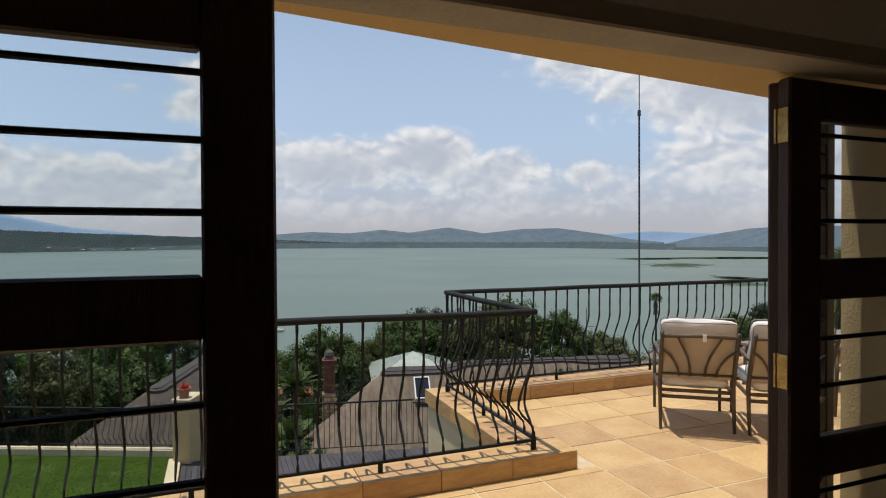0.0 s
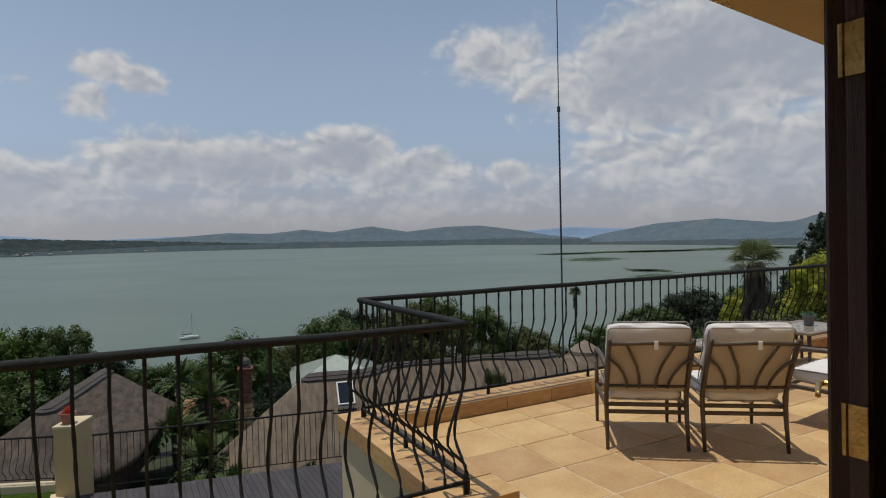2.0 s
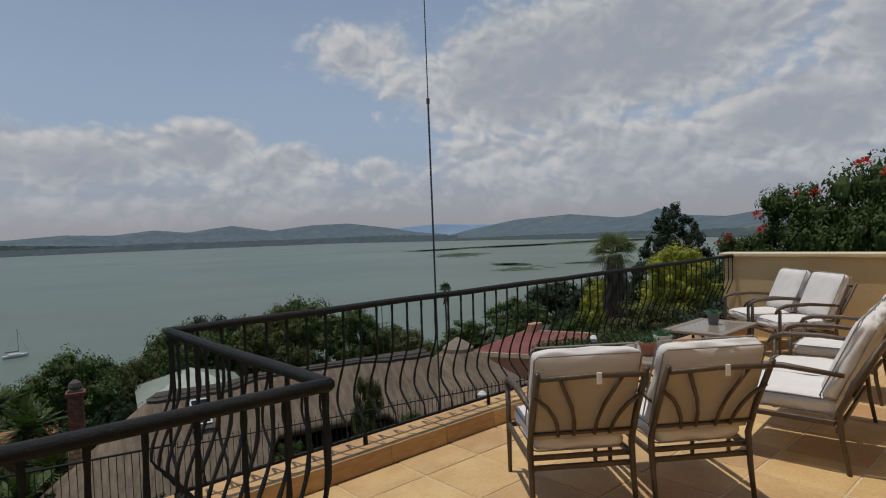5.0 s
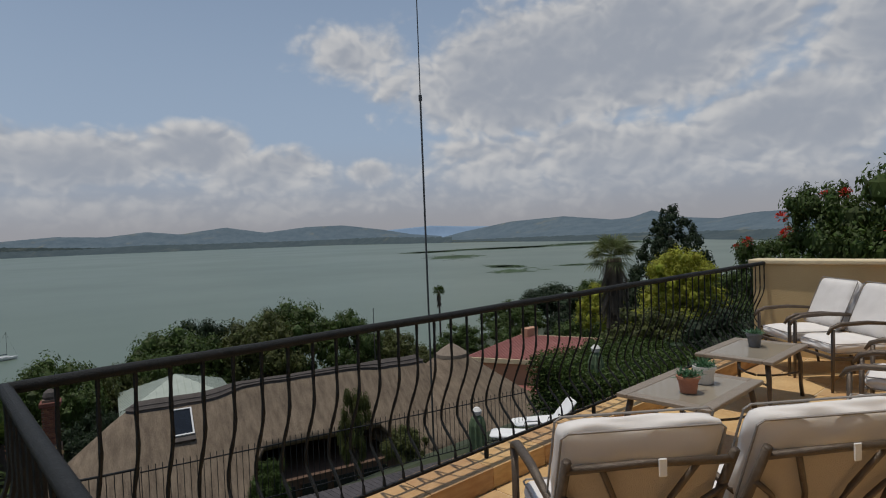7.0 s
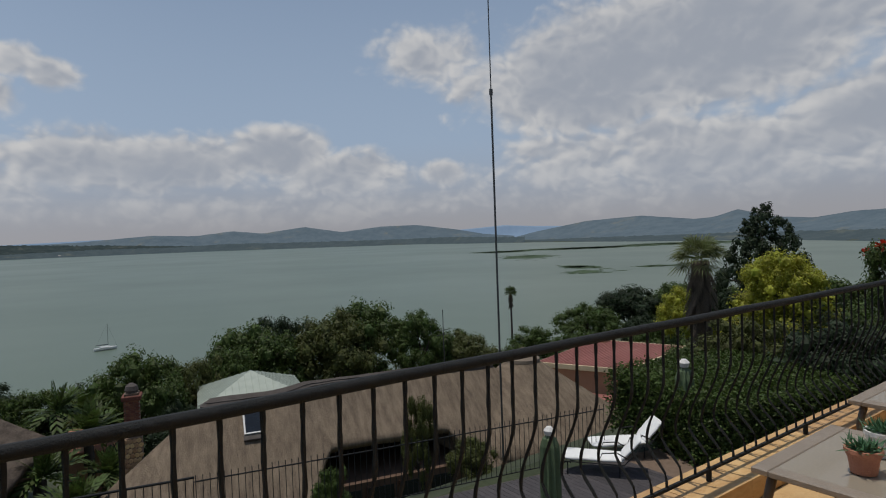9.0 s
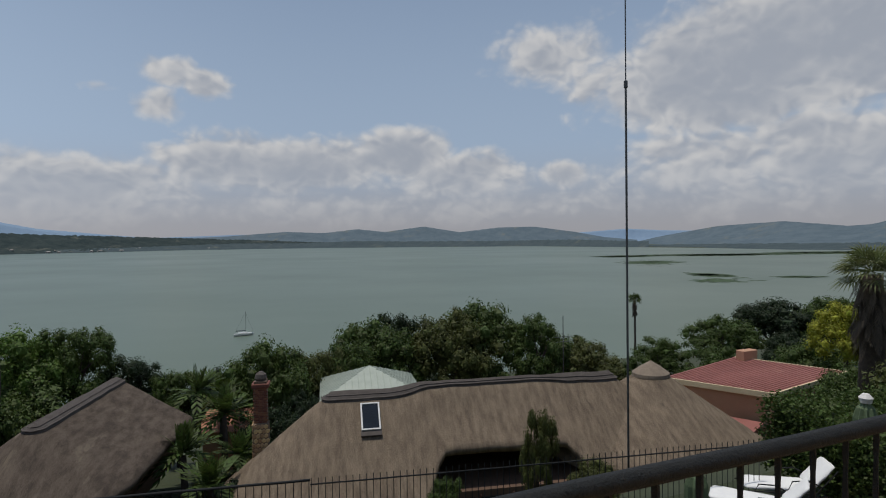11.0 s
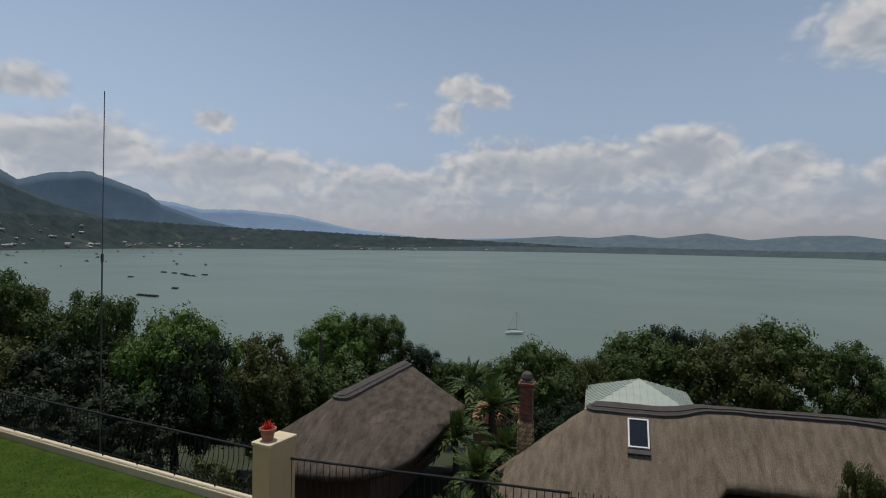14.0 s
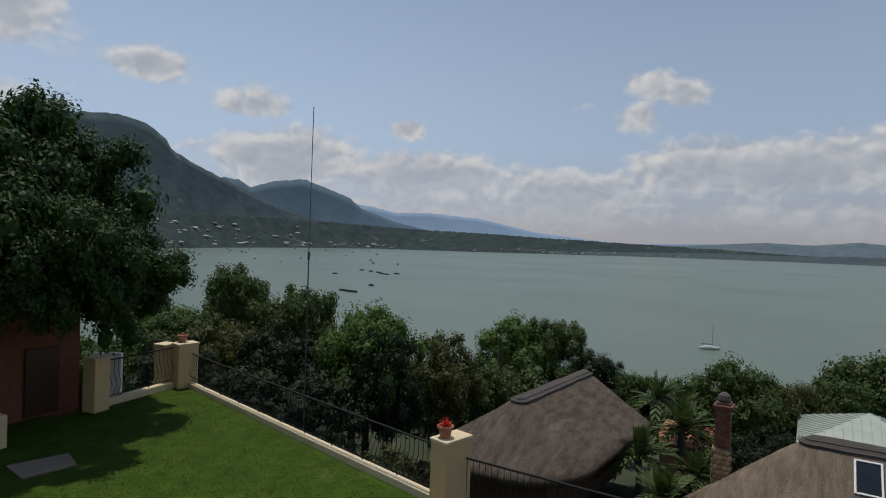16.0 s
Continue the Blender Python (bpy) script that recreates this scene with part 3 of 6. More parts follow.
railing("railing", (2.535, 3.17), (2.535, 4.845), KERB, 1.10, "short black wrought-iron return railing with bellied balusters")
railing("railing", (2.535, 4.845), (9.79, 4.845), KERB, 1.10, "long black wrought-iron terrace railing facing the lake")


# ---- terrace furniture ----
def cushion(parent, name, w, d, h, m, seed=0, back=False):
    body = part(name, rot_about(pillow(w, d, h, 0.34, 13, seed), m), M["cushion"], parent, "oatmeal fabric cushion", True)
    for z in (0.19, 0.81):
        pts = [Vector((sx * w * 0.491, sy * d * 0.491, h * z)) for sx, sy in ((-0.93, -1), (0.93, -1), (1, -0.93), (1, 0.93), (0.93, 1), (-0.93, 1), (-1, 0.93), (-1, -0.93), (-0.93, -1))]
        part("piping", rot_about(tube(pts, 0.0045, 5), m), M["piping"], body)
    return body


def seat_frame(parent, w, d):
    """Bronze tube frame: legs, arms, back hoop and fan slats for a seat w wide and d deep, facing +y."""
    hw, hd = w / 2, d / 2
    for sx in (-1, 1):
        part("rear_leg", tube([(sx * hw, -hd, 0), (sx * hw, -hd + 0.035, 0.2), (sx * hw, -hd + 0.05, 0.38), (sx * hw, -hd - 0.02, 0.55), (sx * hw, -hd - 0.175, 0.83)], [0.013, 0.016, 0.018, 0.018, 0.016], 8), M["bronze"], parent, smooth=True)
        part("front_leg", tube([(sx * hw, hd, 0), (sx * hw, hd - 0.01, 0.3), (sx * hw, hd - 0.015, 0.57)], [0.013, 0.017, 0.017], 8), M["bronze"], parent, smooth=True)
        part("armrest", tube([(sx * hw, -hd + 0.02, 0.60), (sx * hw, 0, 0.625), (sx * hw, hd - 0.08, 0.615), (sx * hw, hd, 0.585), (sx * hw, hd + 0.035, 0.53)], [0.014, 0.02, 0.021, 0.018, 0.012], 8), M["bronze"], parent, smooth=True)
        part("side_rail", box(sx * hw - 0.012, sx * hw + 0.012, -hd + 0.07, hd - 0.01, 0.29, 0.325, 0.005), M["bronze"], parent)
    for y, z in ((hd - 0.015, 0.31), (-hd + 0.075, 0.31), (-hd + 0.06, 0.26)):
        part("cross_rail", box(-hw, hw, y - 0.011, y + 0.011, z - 0.014, z + 0.014, 0.004), M["bronze"], parent)
    part("top_rail", tube([(-hw, -hd - 0.16, 0.795), (0, -hd - 0.168, 0.805), (hw, -hd - 0.16, 0.795)], 0.014, 8), M["bronze"], parent, smooth=True)
    part("back_rail", tube([(-hw, -hd + 0.012, 0.46), (hw, -hd + 0.012, 0.46)], 0.011, 8), M["bronze"], parent, smooth=True)


RAKE = 24.0


def back_point(d, x, s, off):
    """A point on the raked back: x across, s up the back, off behind it."""
    sn, cs = math.sin(radians(RAKE)), math.cos(radians(RAKE))
    return Vector((x, -d / 2 + 0.04 - sn * s - cs * off, 0.42 + cs * s - sn * off))


def fan_slats(parent, w, d, cx=0.0):
    k = w / 0.58
    for sd in (-1, 1):
        for xs in ((0.055, 0.062, 0.085, 0.125, 0.165), (0.14, 0.15, 0.175, 0.215, 0.285)):
            top = 0.43 if xs[0] < 0.1 else 0.31
            pts = [back_point(d, cx + sd * x * k, 0.05 + (top - 0.05) * i / 4, 0.03) for i, x in enumerate(xs)]
            part("back_slat", tube(pts, 0.011, 6), M["bronze"], parent, smooth=True)


def back_matrix(d, x=0.0):
    return Matrix.Translation((x, -d / 2 + 0.04, 0.42)) @ Matrix.Rotation(radians(90 + RAKE), 4, "X") @ Matrix.Translation((0, 0.25, -0.145))


def armchair(loc, rz, label, seed=0):
    w, d = 0.56, 0.66
    c = thing("armchair", loc, rz, label, "chair", "terrace armchairs")
    seat_frame(c, w, d)
    fan_slats(c, 0.58, d)
    cushion(c, "seat_cushion", 0.51, 0.58, 0.13, Matrix.Translation((0, 0.02, 0.325)), seed)
    bc = cushion(c, "back_cushion", 0.57, 0.53, 0.13, back_matrix(d), seed + 5)
    part("fabric_back", rot_about(box(-0.262, 0.262, -0.25, 0.15, 0.136, 0.148, 0.003), back_matrix(d)), M["cushion_back"], bc, "taupe fabric backing")
    t = part("tie_tape", box(0.018, 0.046, -d / 2 - 0.185, -d / 2 - 0.178, 0.762, 0.822, 0.003), M["tag"], c, "white fabric tie")
    return c


def loveseat(loc, rz, label, w=1.22, seed=0):
    d = 0.68
    c = thing("loveseat", loc, rz, label, "sofa", "terrace loveseats")
    seat_frame(c, w, d)
    for s in (-1, 1):
        x = s * w / 4
        for k in (-2, -1, 0, 1, 2):
            part("back_slat", tube([back_point(d, x + k * 0.095, 0.05, 0.03), back_point(d, x + k * 0.1, 0.24, 0.036), back_point(d, x + k * 0.105, 0.43, 0.03)], 0.009, 6), M["bronze"], c, smooth=True)
        cushion(c, "seat_cushion", w / 2 - 0.03, 0.60, 0.14, Matrix.Translation((x, 0.02, 0.325)), seed + s)
        cushion(c, "back_cushion", w / 2 - 0.03, 0.54, 0.14, back_matrix(d, x), seed + 3 * s)
        part("tie_tape", box(x - 0.015, x + 0.015, -d / 2 - 0.192, -d / 2 - 0.184, 0.75, 0.825, 0.003), M["tag"], c, "white fabric tie")
    return c


armchair((4.345, 3.61, 0), -37, "bronze metal armchair with oatmeal cushions facing the lake", 1)
armchair((4.88, 3.215, 0), -36, "bronze metal armchair with oatmeal cushions beside its twin", 8)
loveseat((6.2, 2.92, 0), 6, "bronze loveseat with oatmeal cushions facing the glass tables", 1.2, 3)
armchair((9.22, 4.28, 0), 48, "bronze metal armchair with oatmeal cushions by the end wall", 11)
armchair((8.80, 3.80, 0), 48, "bronze metal armchair with oatmeal cushions by the end wall", 14)
armchair((7.58, 3.06, 0), 5, "bronze metal armchair with oatmeal cushions near the far table", 21)


def coffee_table(loc, rz, label):
    w, d, z = 0.90, 0.62, 0.46
    t = thing("coffee_table", loc, rz, label, "table", "glass coffee tables")
    b = 0.08
    top = part("tabletop", box(-w / 2 + b, w / 2 - b, -d / 2 + b, d / 2 - b, z - 0.014, z - 0.004, 0.002), M["table_top"], t, "frosted beige glass top")
    for x0, x1, y0, y1 in ((-w / 2, w / 2, -d / 2, -d / 2 + b), (-w / 2, w / 2, d / 2 - b, d / 2), (-w / 2, -w / 2 + b, -d / 2 + b, d / 2 - b), (w / 2 - b, w / 2, -d / 2 + b, d / 2 - b)):
        part("rim", box(x0, x1, y0, y1, z - 0.03, z, 0.005), M["table_rim"], t)
    for sx in (-1, 1):
        for sy in (-1, 1):
            x, y = sx * (w / 2 - 0.05), sy * (d / 2 - 0.05)
            part("leg", tube([(x * 1.03, y * 1.03, 0), (x, y, 0.12), (x, y, 0.3), (x * 0.93, y * 0.93, z - 0.03)], [0.018, 0.015, 0.02, 0.022], 8), M["bronze"], t, smooth=True)
            pts = [(x, y, 0.22), (x * 0.6, y * 0.75, 0.215), (x * 0.36, y * 0.4, 0.21), (x * 0.22, y * 0.02, 0.21)]
            part("stretcher", tube(pts, 0.01, 6), M["bronze"], t, smooth=True)
    return t


coffee_table((6.21, 4.09, 0), 1, "bronze coffee table with a frosted glass top near the railing")
coffee_table((7.70, 4.24, 0), 1, "bronze coffee table with a frosted glass top by the loveseat")


def potted_succulent(loc, potmat, r, h, label, seed):
    p = thing("potted_plant", loc, seed * 40, label, "plant", "small potted succulents")
    part("pot", lathe([(r * 0.72, 0), (r * 0.86, h * 0.6), (r, h * 0.82), (r * 1.06, h * 0.84), (r * 1.06, h), (r * 0.93, h), (r * 0.9, h * 0.9), (0.001, h * 0.9)], 18), potmat, p, smooth=False)
    rnd = random.Random(seed)
    bm = bmesh.new()
    for i in range(150):
        a, e = rnd.uniform(0, math.tau), math.asin(rnd.uniform(0.05, 1))
        dv = Vector((math.cos(a) * math.cos(e), math.sin(a) * math.cos(e), math.sin(e) * 0.85))
        o = Vector((rnd.gauss(0, r * 0.35), rnd.gauss(0, r * 0.35), h * 0.92))
        ln, side = rnd.uniform(0.06, 0.1) * r / 0.075, dv.cross(Vector((0, 0, 1.01))).normalized() * 0.006
        up = side.cross(dv).normalized() * 0.003
        a0, a1, tip = bm.verts.new(o + dv * ln * 0.3 - side), bm.verts.new(o + dv * ln * 0.3 + side), bm.verts.new(o + dv * ln)
        m2 = bm.verts.new(o + dv * ln * 0.6 + up)
        bm.faces.new((a0, a1, m2)), bm.faces.new((a0, m2, tip)), bm.faces.new((a1, tip, m2))
    part("foliage", bm, M["succulent"], p, "spiky green leaves")
    return p


potted_succulent((6.06, 4.04, 0.46), M["terracotta"], 0.072, 0.11, "spiky green succulent in a terracotta pot on the table", 3)
potted_succulent((6.35, 4.06, 0.46), M["white_pot"], 0.075, 0.12, "spiky green succulent in a white pot on the table", 5)
potted_succulent((7.81, 4.26, 0.46), M["grey_pot"], 0.065, 0.12, "spiky green succulent in a grey pot on the table", 7)

# ---- ground, lake and distance ----
LAKE = -38.0


def curve(points, x):
    if x <= points[0][0]:
        return points[0][1]
    for (x0, y0), (x1, y1) in zip(points, points[1:]):
        if x <= x1:
            t = (x - x0) / (x1 - x0)
            return y0 + (y1 - y0) * t
    return points[-1][1]


SHORE = [(-180, 150), (-95, 200), (-70, 900), (-58, 1350), (-45, 1800), (-35, 2500), (-27, 3000), (-16, 3050), (-8, 3250), (0, 3550), (10, 3600), (20, 3400), (32, 3200), (38, 2750), (48, 2250), (54, 1950), (64, 1720), (73, 1350), (85, 700), (110, 150), (180, 150)]


def ground_height(x, y):
    if y < 5.3 and -60 < x < 60 and y > -40:
        return -4.0
    near = curve([(-1000, 60), (-40, 4), (-6, -3.9), (15.6, -4.4), (20, -8.5), (26, -10.6), (40, -12.0), (70, -19), (120, -31), (185, -44), (300, -52)], y)
    d, a = math.hypot(x, y), math.degrees(math.atan2(x, y))
    s = curve(SHORE, a)
    far = -46 + 9.5 * smooth(s - 60, s + 10, d) + 9 * smooth(s, s + 1500, d)
    return near if y < 160 else max(near, far)


def grid_mesh(xs, ys, f):
    bm = bmesh.new()
    vs = [[bm.verts.new((x, y, f(x, y))) for x in xs] for y in ys]
    for r0, r1 in zip(vs, vs[1:]):
        for a, b, c, d in zip(r0, r0[1:], r1[1:], r1):
            bm.faces.new((a, b, c, d))
    return bm


def spread(lim, n, power):
    return [math.copysign(abs(t) ** power, t) * lim for t in np.linspace(-1, 1, n)]


xs = sorted(set(spread(4700, 90, 3.2) + [float(v) for v in range(-44, 61, 4)]))
ys = sorted(set([-v for v in (900, 400, 200, 100, 60, 44)] + [float(v) for v in np.arange(-40, 60, 3.0)] + list(np.geomspace(60, 4700, 60))))
structure("ground", grid_mesh(xs, ys, lambda x, y: ground_height(x, y) + (0.25 * noise.noise(Vector((x * 0.2, y * 0.2, 0))) if y > 17 else 0)), M["earth"], "green sloping garden ground down to the lake", "ground")
structure("water", grid_mesh(spread(4680, 40, 2.0), [120, 160, 200, 300, 450, 700, 1000, 1500, 2200, 3200, 4650], lambda x, y: LAKE), M["water"], "calm grey-green lake water", "lake")


def ridge(name, profile, near, far, base, material, label, seed=0, n=150, rows=12, rough=0.05, crag=0.0, canopy=0.0):
    """A range of hills: its skyline as (azimuth, elevation) in degrees seen from the house, crest far away, foot near."""
    bm, grid = bmesh.new(), []
    a0, a1 = profile[0][0], profile[-1][0]
    for j in range(rows + 1):
        v, row = j / rows, []
        for i in range(n + 1):
            a = a0 + (a1 - a0) * i / n
            rf = far if not callable(far) else far(a)
            rn = near if not callable(near) else near(a)
            top = 1.6 + rf * math.tan(radians(curve(profile, a)))
            d = rn + (rf - rn) * v
            k = v ** (1.5 if crag == 0 else 1.9)
            nz = noise.noise(Vector((a * 0.55 + seed, v * 2.2, seed))) + 0.5 * noise.noise(Vector((a * 1.4 + seed, v * 5, 3)))
            z = base + (top - base) * k + (top - base) * rough * nz * math.sin(math.pi * min(v, 0.97))
            if j == rows:
                z += (top - base) * 0.018 * noise.noise(Vector((a * 2.6, seed, 7)))
            if canopy:
                z += canopy * v ** 0.3 * noise.noise(Vector((a * 9.0, d * 0.03, seed)))
            row.append(bm.verts.new((d * math.sin(radians(a)), d * math.cos(radians(a)), z)))
        grid.append(row)
    back = [bm.verts.new((v.co.x * 1.04, v.co.y * 1.04, base)) for v in grid[-1]]
    grid.append(back)
    for r0, r1 in zip(grid, grid[1:]):
        for a, b, c, d in zip(r0, r0[1:], r1[1:], r1):
            bm.faces.new((a, b, c, d))
    return tagged(part(name, bm, material, None, "", True), label, "hills", kind="structure")


# haze on these ranges comes from their tinted materials, not from the air
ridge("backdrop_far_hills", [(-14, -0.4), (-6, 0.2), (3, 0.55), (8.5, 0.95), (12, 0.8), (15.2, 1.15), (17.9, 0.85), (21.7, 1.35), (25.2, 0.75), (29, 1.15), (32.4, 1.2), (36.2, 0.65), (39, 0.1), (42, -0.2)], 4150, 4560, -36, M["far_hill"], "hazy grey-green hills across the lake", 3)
ridge("backdrop_blue_hills", [(28, 0.2), (35, 0.45), (41, 0.85), (44.3, 0.65), (48, 0.55), (60, 0.4)], 4560, 4700, -34, M["haze_blue_hill"], "far range painted in pale haze blue", 5)
ridge("backdrop_blue_hills", [(-24, 0.2), (-12, 0.35), (-4, 0.45), (4, 0.7), (10, 0.7), (18, 0.5), (26, 0.3)], 4600, 4720, -34, M["haze_blue_hill"], "far range painted in pale haze blue", 25)
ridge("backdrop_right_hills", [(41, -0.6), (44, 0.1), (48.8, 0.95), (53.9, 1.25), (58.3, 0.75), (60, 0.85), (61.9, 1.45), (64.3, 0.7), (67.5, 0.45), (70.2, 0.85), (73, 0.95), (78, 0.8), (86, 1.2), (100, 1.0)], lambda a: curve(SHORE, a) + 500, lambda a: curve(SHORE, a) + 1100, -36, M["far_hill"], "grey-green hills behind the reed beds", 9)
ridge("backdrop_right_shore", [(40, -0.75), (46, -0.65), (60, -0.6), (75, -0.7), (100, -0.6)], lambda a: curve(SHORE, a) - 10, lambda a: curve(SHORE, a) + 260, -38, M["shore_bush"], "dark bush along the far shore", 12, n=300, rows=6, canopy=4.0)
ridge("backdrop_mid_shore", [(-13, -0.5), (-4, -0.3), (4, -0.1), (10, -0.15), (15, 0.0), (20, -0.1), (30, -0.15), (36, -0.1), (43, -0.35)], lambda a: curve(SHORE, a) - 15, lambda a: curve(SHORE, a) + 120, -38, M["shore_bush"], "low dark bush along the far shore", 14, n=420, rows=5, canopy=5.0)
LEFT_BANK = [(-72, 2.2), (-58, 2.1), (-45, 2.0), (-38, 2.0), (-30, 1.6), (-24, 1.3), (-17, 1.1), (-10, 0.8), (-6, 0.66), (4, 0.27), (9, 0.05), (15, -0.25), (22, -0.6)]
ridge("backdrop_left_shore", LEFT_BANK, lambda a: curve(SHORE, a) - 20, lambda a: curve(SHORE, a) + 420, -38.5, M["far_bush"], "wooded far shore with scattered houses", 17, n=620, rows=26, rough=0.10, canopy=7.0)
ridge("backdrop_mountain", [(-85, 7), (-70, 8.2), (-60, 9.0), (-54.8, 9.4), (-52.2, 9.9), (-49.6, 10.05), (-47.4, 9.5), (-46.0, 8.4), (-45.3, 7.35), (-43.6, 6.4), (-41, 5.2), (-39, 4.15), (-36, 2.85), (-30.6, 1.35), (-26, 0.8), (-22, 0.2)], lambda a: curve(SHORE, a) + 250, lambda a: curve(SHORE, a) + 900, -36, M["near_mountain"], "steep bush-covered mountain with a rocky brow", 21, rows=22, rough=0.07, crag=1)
ridge("backdrop_mountain_second", [(-46, 3), (-43, 5.0), (-41.2, 5.4), (-39.8, 5.25), (-38.75, 4.6), (-36.5, 5.35), (-33.9, 5.65), (-31.2, 4.7), (-29.6, 4.1), (-28.4, 3.1), (-25, 1.9), (-21.8, 1.2), (-16, 0.2)], 3300, 3700, -36, M["second_mountain"], "bush-covered mountain tinted haze blue-green", 31, rows=14, rough=0.06, crag=1)
ridge("backdrop_mountain_third", [(-33, 3.2), (-29, 3.5), (-27.4, 3.35), (-25.2, 2.8), (-21.8, 2.9), (-16.8, 2.5), (-14, 1.9), (-11.3, 1.3), (-6, 0.75), (-1, 0.3)], 4150, 4500, -36, M["haze_blue_hill"], "mountain range painted in pale haze blue trailing off", 41, rows=12)

# houses on the far shore
rnd = random.Random(4)
hm = box(-7, 7, -4, 4, 0, 3.4)
hr = bmesh.new()
rv = [hr.verts.new(c) for c in ((-7.6, -4.6, 3.4), (7.6, -4.6, 3.4), (7.6, 4.6, 3.4), (-7.6, 4.6, 3.4), (-6, 0, 5.6), (6, 0, 5.6))]
for f in ((0, 1, 5, 4), (2, 3, 4, 5), (1, 2, 5), (3, 0, 4), (3, 2, 1, 0)):
    hr.faces.new([rv[i] for i in f])
hw_me, hr_me = mesh_of("wall", hm, M["far_house"]), mesh_of("roof", hr, M["far_house"])
for i in range(120):
    a = rnd.uniform(-54, -24) if i < 100 else rnd.uniform(-22, 2)
    d = curve(SHORE, a) + (rnd.uniform(40, 330) if a < -34 else rnd.uniform(10, 120))
    hs = thing("far_house", (d * math.sin(radians(a)), d * math.cos(radians(a)), 0), rnd.uniform(0, 180), "small pale house among bush on the far shore", "house", "far shore houses")
    s0, s1, s2 = curve(SHORE, a), curve(LEFT_BANK, a), 0
    v = (d - s0 + 20) / 440
    top = 1.6 + (s0 + 420) * math.tan(radians(s1))
    hs.location.z = -38.5 + (top + 38.5) * v ** 1.5 + 1.5
    k = rnd.uniform(0.55, 1.35)
    hs.scale = (k, k, k)
    part("wall", hw_me, None, hs)
    part("roof", hr_me, None, hs)


# floating weed
def weed_bed(name, cx, cy, w, d, rz, seed, n, label, big=12):
    bm, r2 = bmesh.new(), random.Random(seed)
    for i in range(n):
        u = r2.gauss(0, 0.42)
        v = r2.gauss(0, 0.42)
        r = big * r2.uniform(0.35, 1.1) * (1.6 - min(1.4, abs(u) + abs(v)))
        if r < 1.5:
            continue
        o = Matrix.Rotation(radians(rz), 3, "Z") @ Vector((u * w, v * d, 0))
        ring = []
        for k in range(9):
            t = k * math.tau / 9
            q = r * r2.uniform(0.5, 1.25)
            ring.append(bm.verts.new((o.x + math.cos(t) * q * 2.6, o.y + math.sin(t) * q, 0.12 + 0.02 * (i % 7))))
        bm.faces.new(ring)
    ob = part(name, bm, M["weed"])
    ob.location = (cx, cy, LAKE)
    return tagged(ob, label, "water plants", kind="stuff")


weed_bed("water_weed", 850, 980, 60, 60, -20, 1, 260, "green floating weed bed on the lake", 15)
weed_bed("water_weed", 1060, 930, 210, 80, -25, 2, 620, "long green floating weed bed on the lake", 17)
weed_bed("water_weed", 1350, 850, 200, 130, -30, 3, 520, "broad green weed bed before the far shore", 17)
weed_bed("water_weed", 670, 720, 55, 110, -45, 6, 120, "scattered small weed patches on the lake", 9)
weed_bed("water_weed", 496, 440, 52, 9, 74, 4, 80, "ragged strip of floating weed on the lake", 6)
weed_bed("water_weed", 540, 380, 24, 10, -40, 5, 70, "ragged strip of floating weed on the lake", 6)
weed_bed("water_weed", 440, 385, 45, 40, -30, 7, 50, "scattered small weed patches on the lake", 4)


# boats
def hull(l, b, h):
    bm, rings = bmesh.new(), []
    for i in range(9):
        t = i / 8
        wd = b / 2 * math.sin(math.pi * min(1, 0.12 + 0.5 * t + 0.0)) ** 0.6 if t < 0.6 else b / 2 * (1 - ((t - 0.6) / 0.4) ** 2.2)
        wd = max(wd, 0.03)
        rings.append([bm.verts.new((-l / 2 + l * t, y, z)) for y, z in ((-wd, h * (1 + 0.15 * t)), (-wd * 0.75, h * 0.3), (0, -h * 0.3), (wd * 0.75, h * 0.3), (wd, h * (1 + 0.15 * t)))])
    for r0, r1 in zip(rings, rings[1:]):
        for k in range(4):
            bm.faces.new((r0[k], r0[k + 1], r1[k + 1], r1[k]))
        bm.faces.new((r0[4], r0[0], r1[0], r1[4]))
    bm.faces.new(rings[0])
    bm.faces.new(rings[-1][::-1])
    return bm


sb = thing("sailboat", (24.0, 264.4, LAKE), 12, "white sailing yacht with bare mast moored on the lake", "boat")
part("hull", hull(8.2, 2.5, 0.95), M["boat"], sb, "white hull")
part("cabin", box(-2.2, 1.6, -0.8, 0.8, 0.95, 1.5, 0.2), M["boat"], sb)
part("mast", tube([(0.9, 0, 1.3), (0.9, 0, 10.2)], 0.07, 6), M["alu"], sb)
part("boom", tube([(0.8, 0, 2.1), (-3.2, 0, 2.2)], 0.16, 6), M["navy"], sb, "furled sail under a dark cover")
part("forestay", tube([(4.0, 0, 1.1), (0.9, 0, 9.9)], 0.025, 4), M["alu"], sb)
part("backstay", tube([(-3.9, 0, 1.0), (0.9, 0, 10.1)], 0.025, 4), M["alu"], sb)
part("rudder", box(-4.25, -4.05, -0.05, 0.05, -0.3, 0.7, 0.02), M["boat"], sb)
for i in range(46):
    a, d = rnd.uniform(-47, -24), rnd.uniform(900, 2250)
    k = rnd.uniform(0.8, 1.5)
    b = thing("moored_boat", (d * math.sin(radians(a)), d * math.cos(radians(a)), LAKE), rnd.uniform(0, 180), "small pale motorboat moored off the far shore", "boat", "moored boats")
    b.scale = (k, k, k)
    if i == 0:
        h_me, c_me = mesh_of("hull", hull(7, 2.6, 1.0), M["boat"]), mesh_of("canopy", box(-1.8, 1.4, -1, 1, 1.0, 2.2, 0.3), M["navy"])
    part("hull", h_me, None, b)
    part("canopy", c_me, None, b)
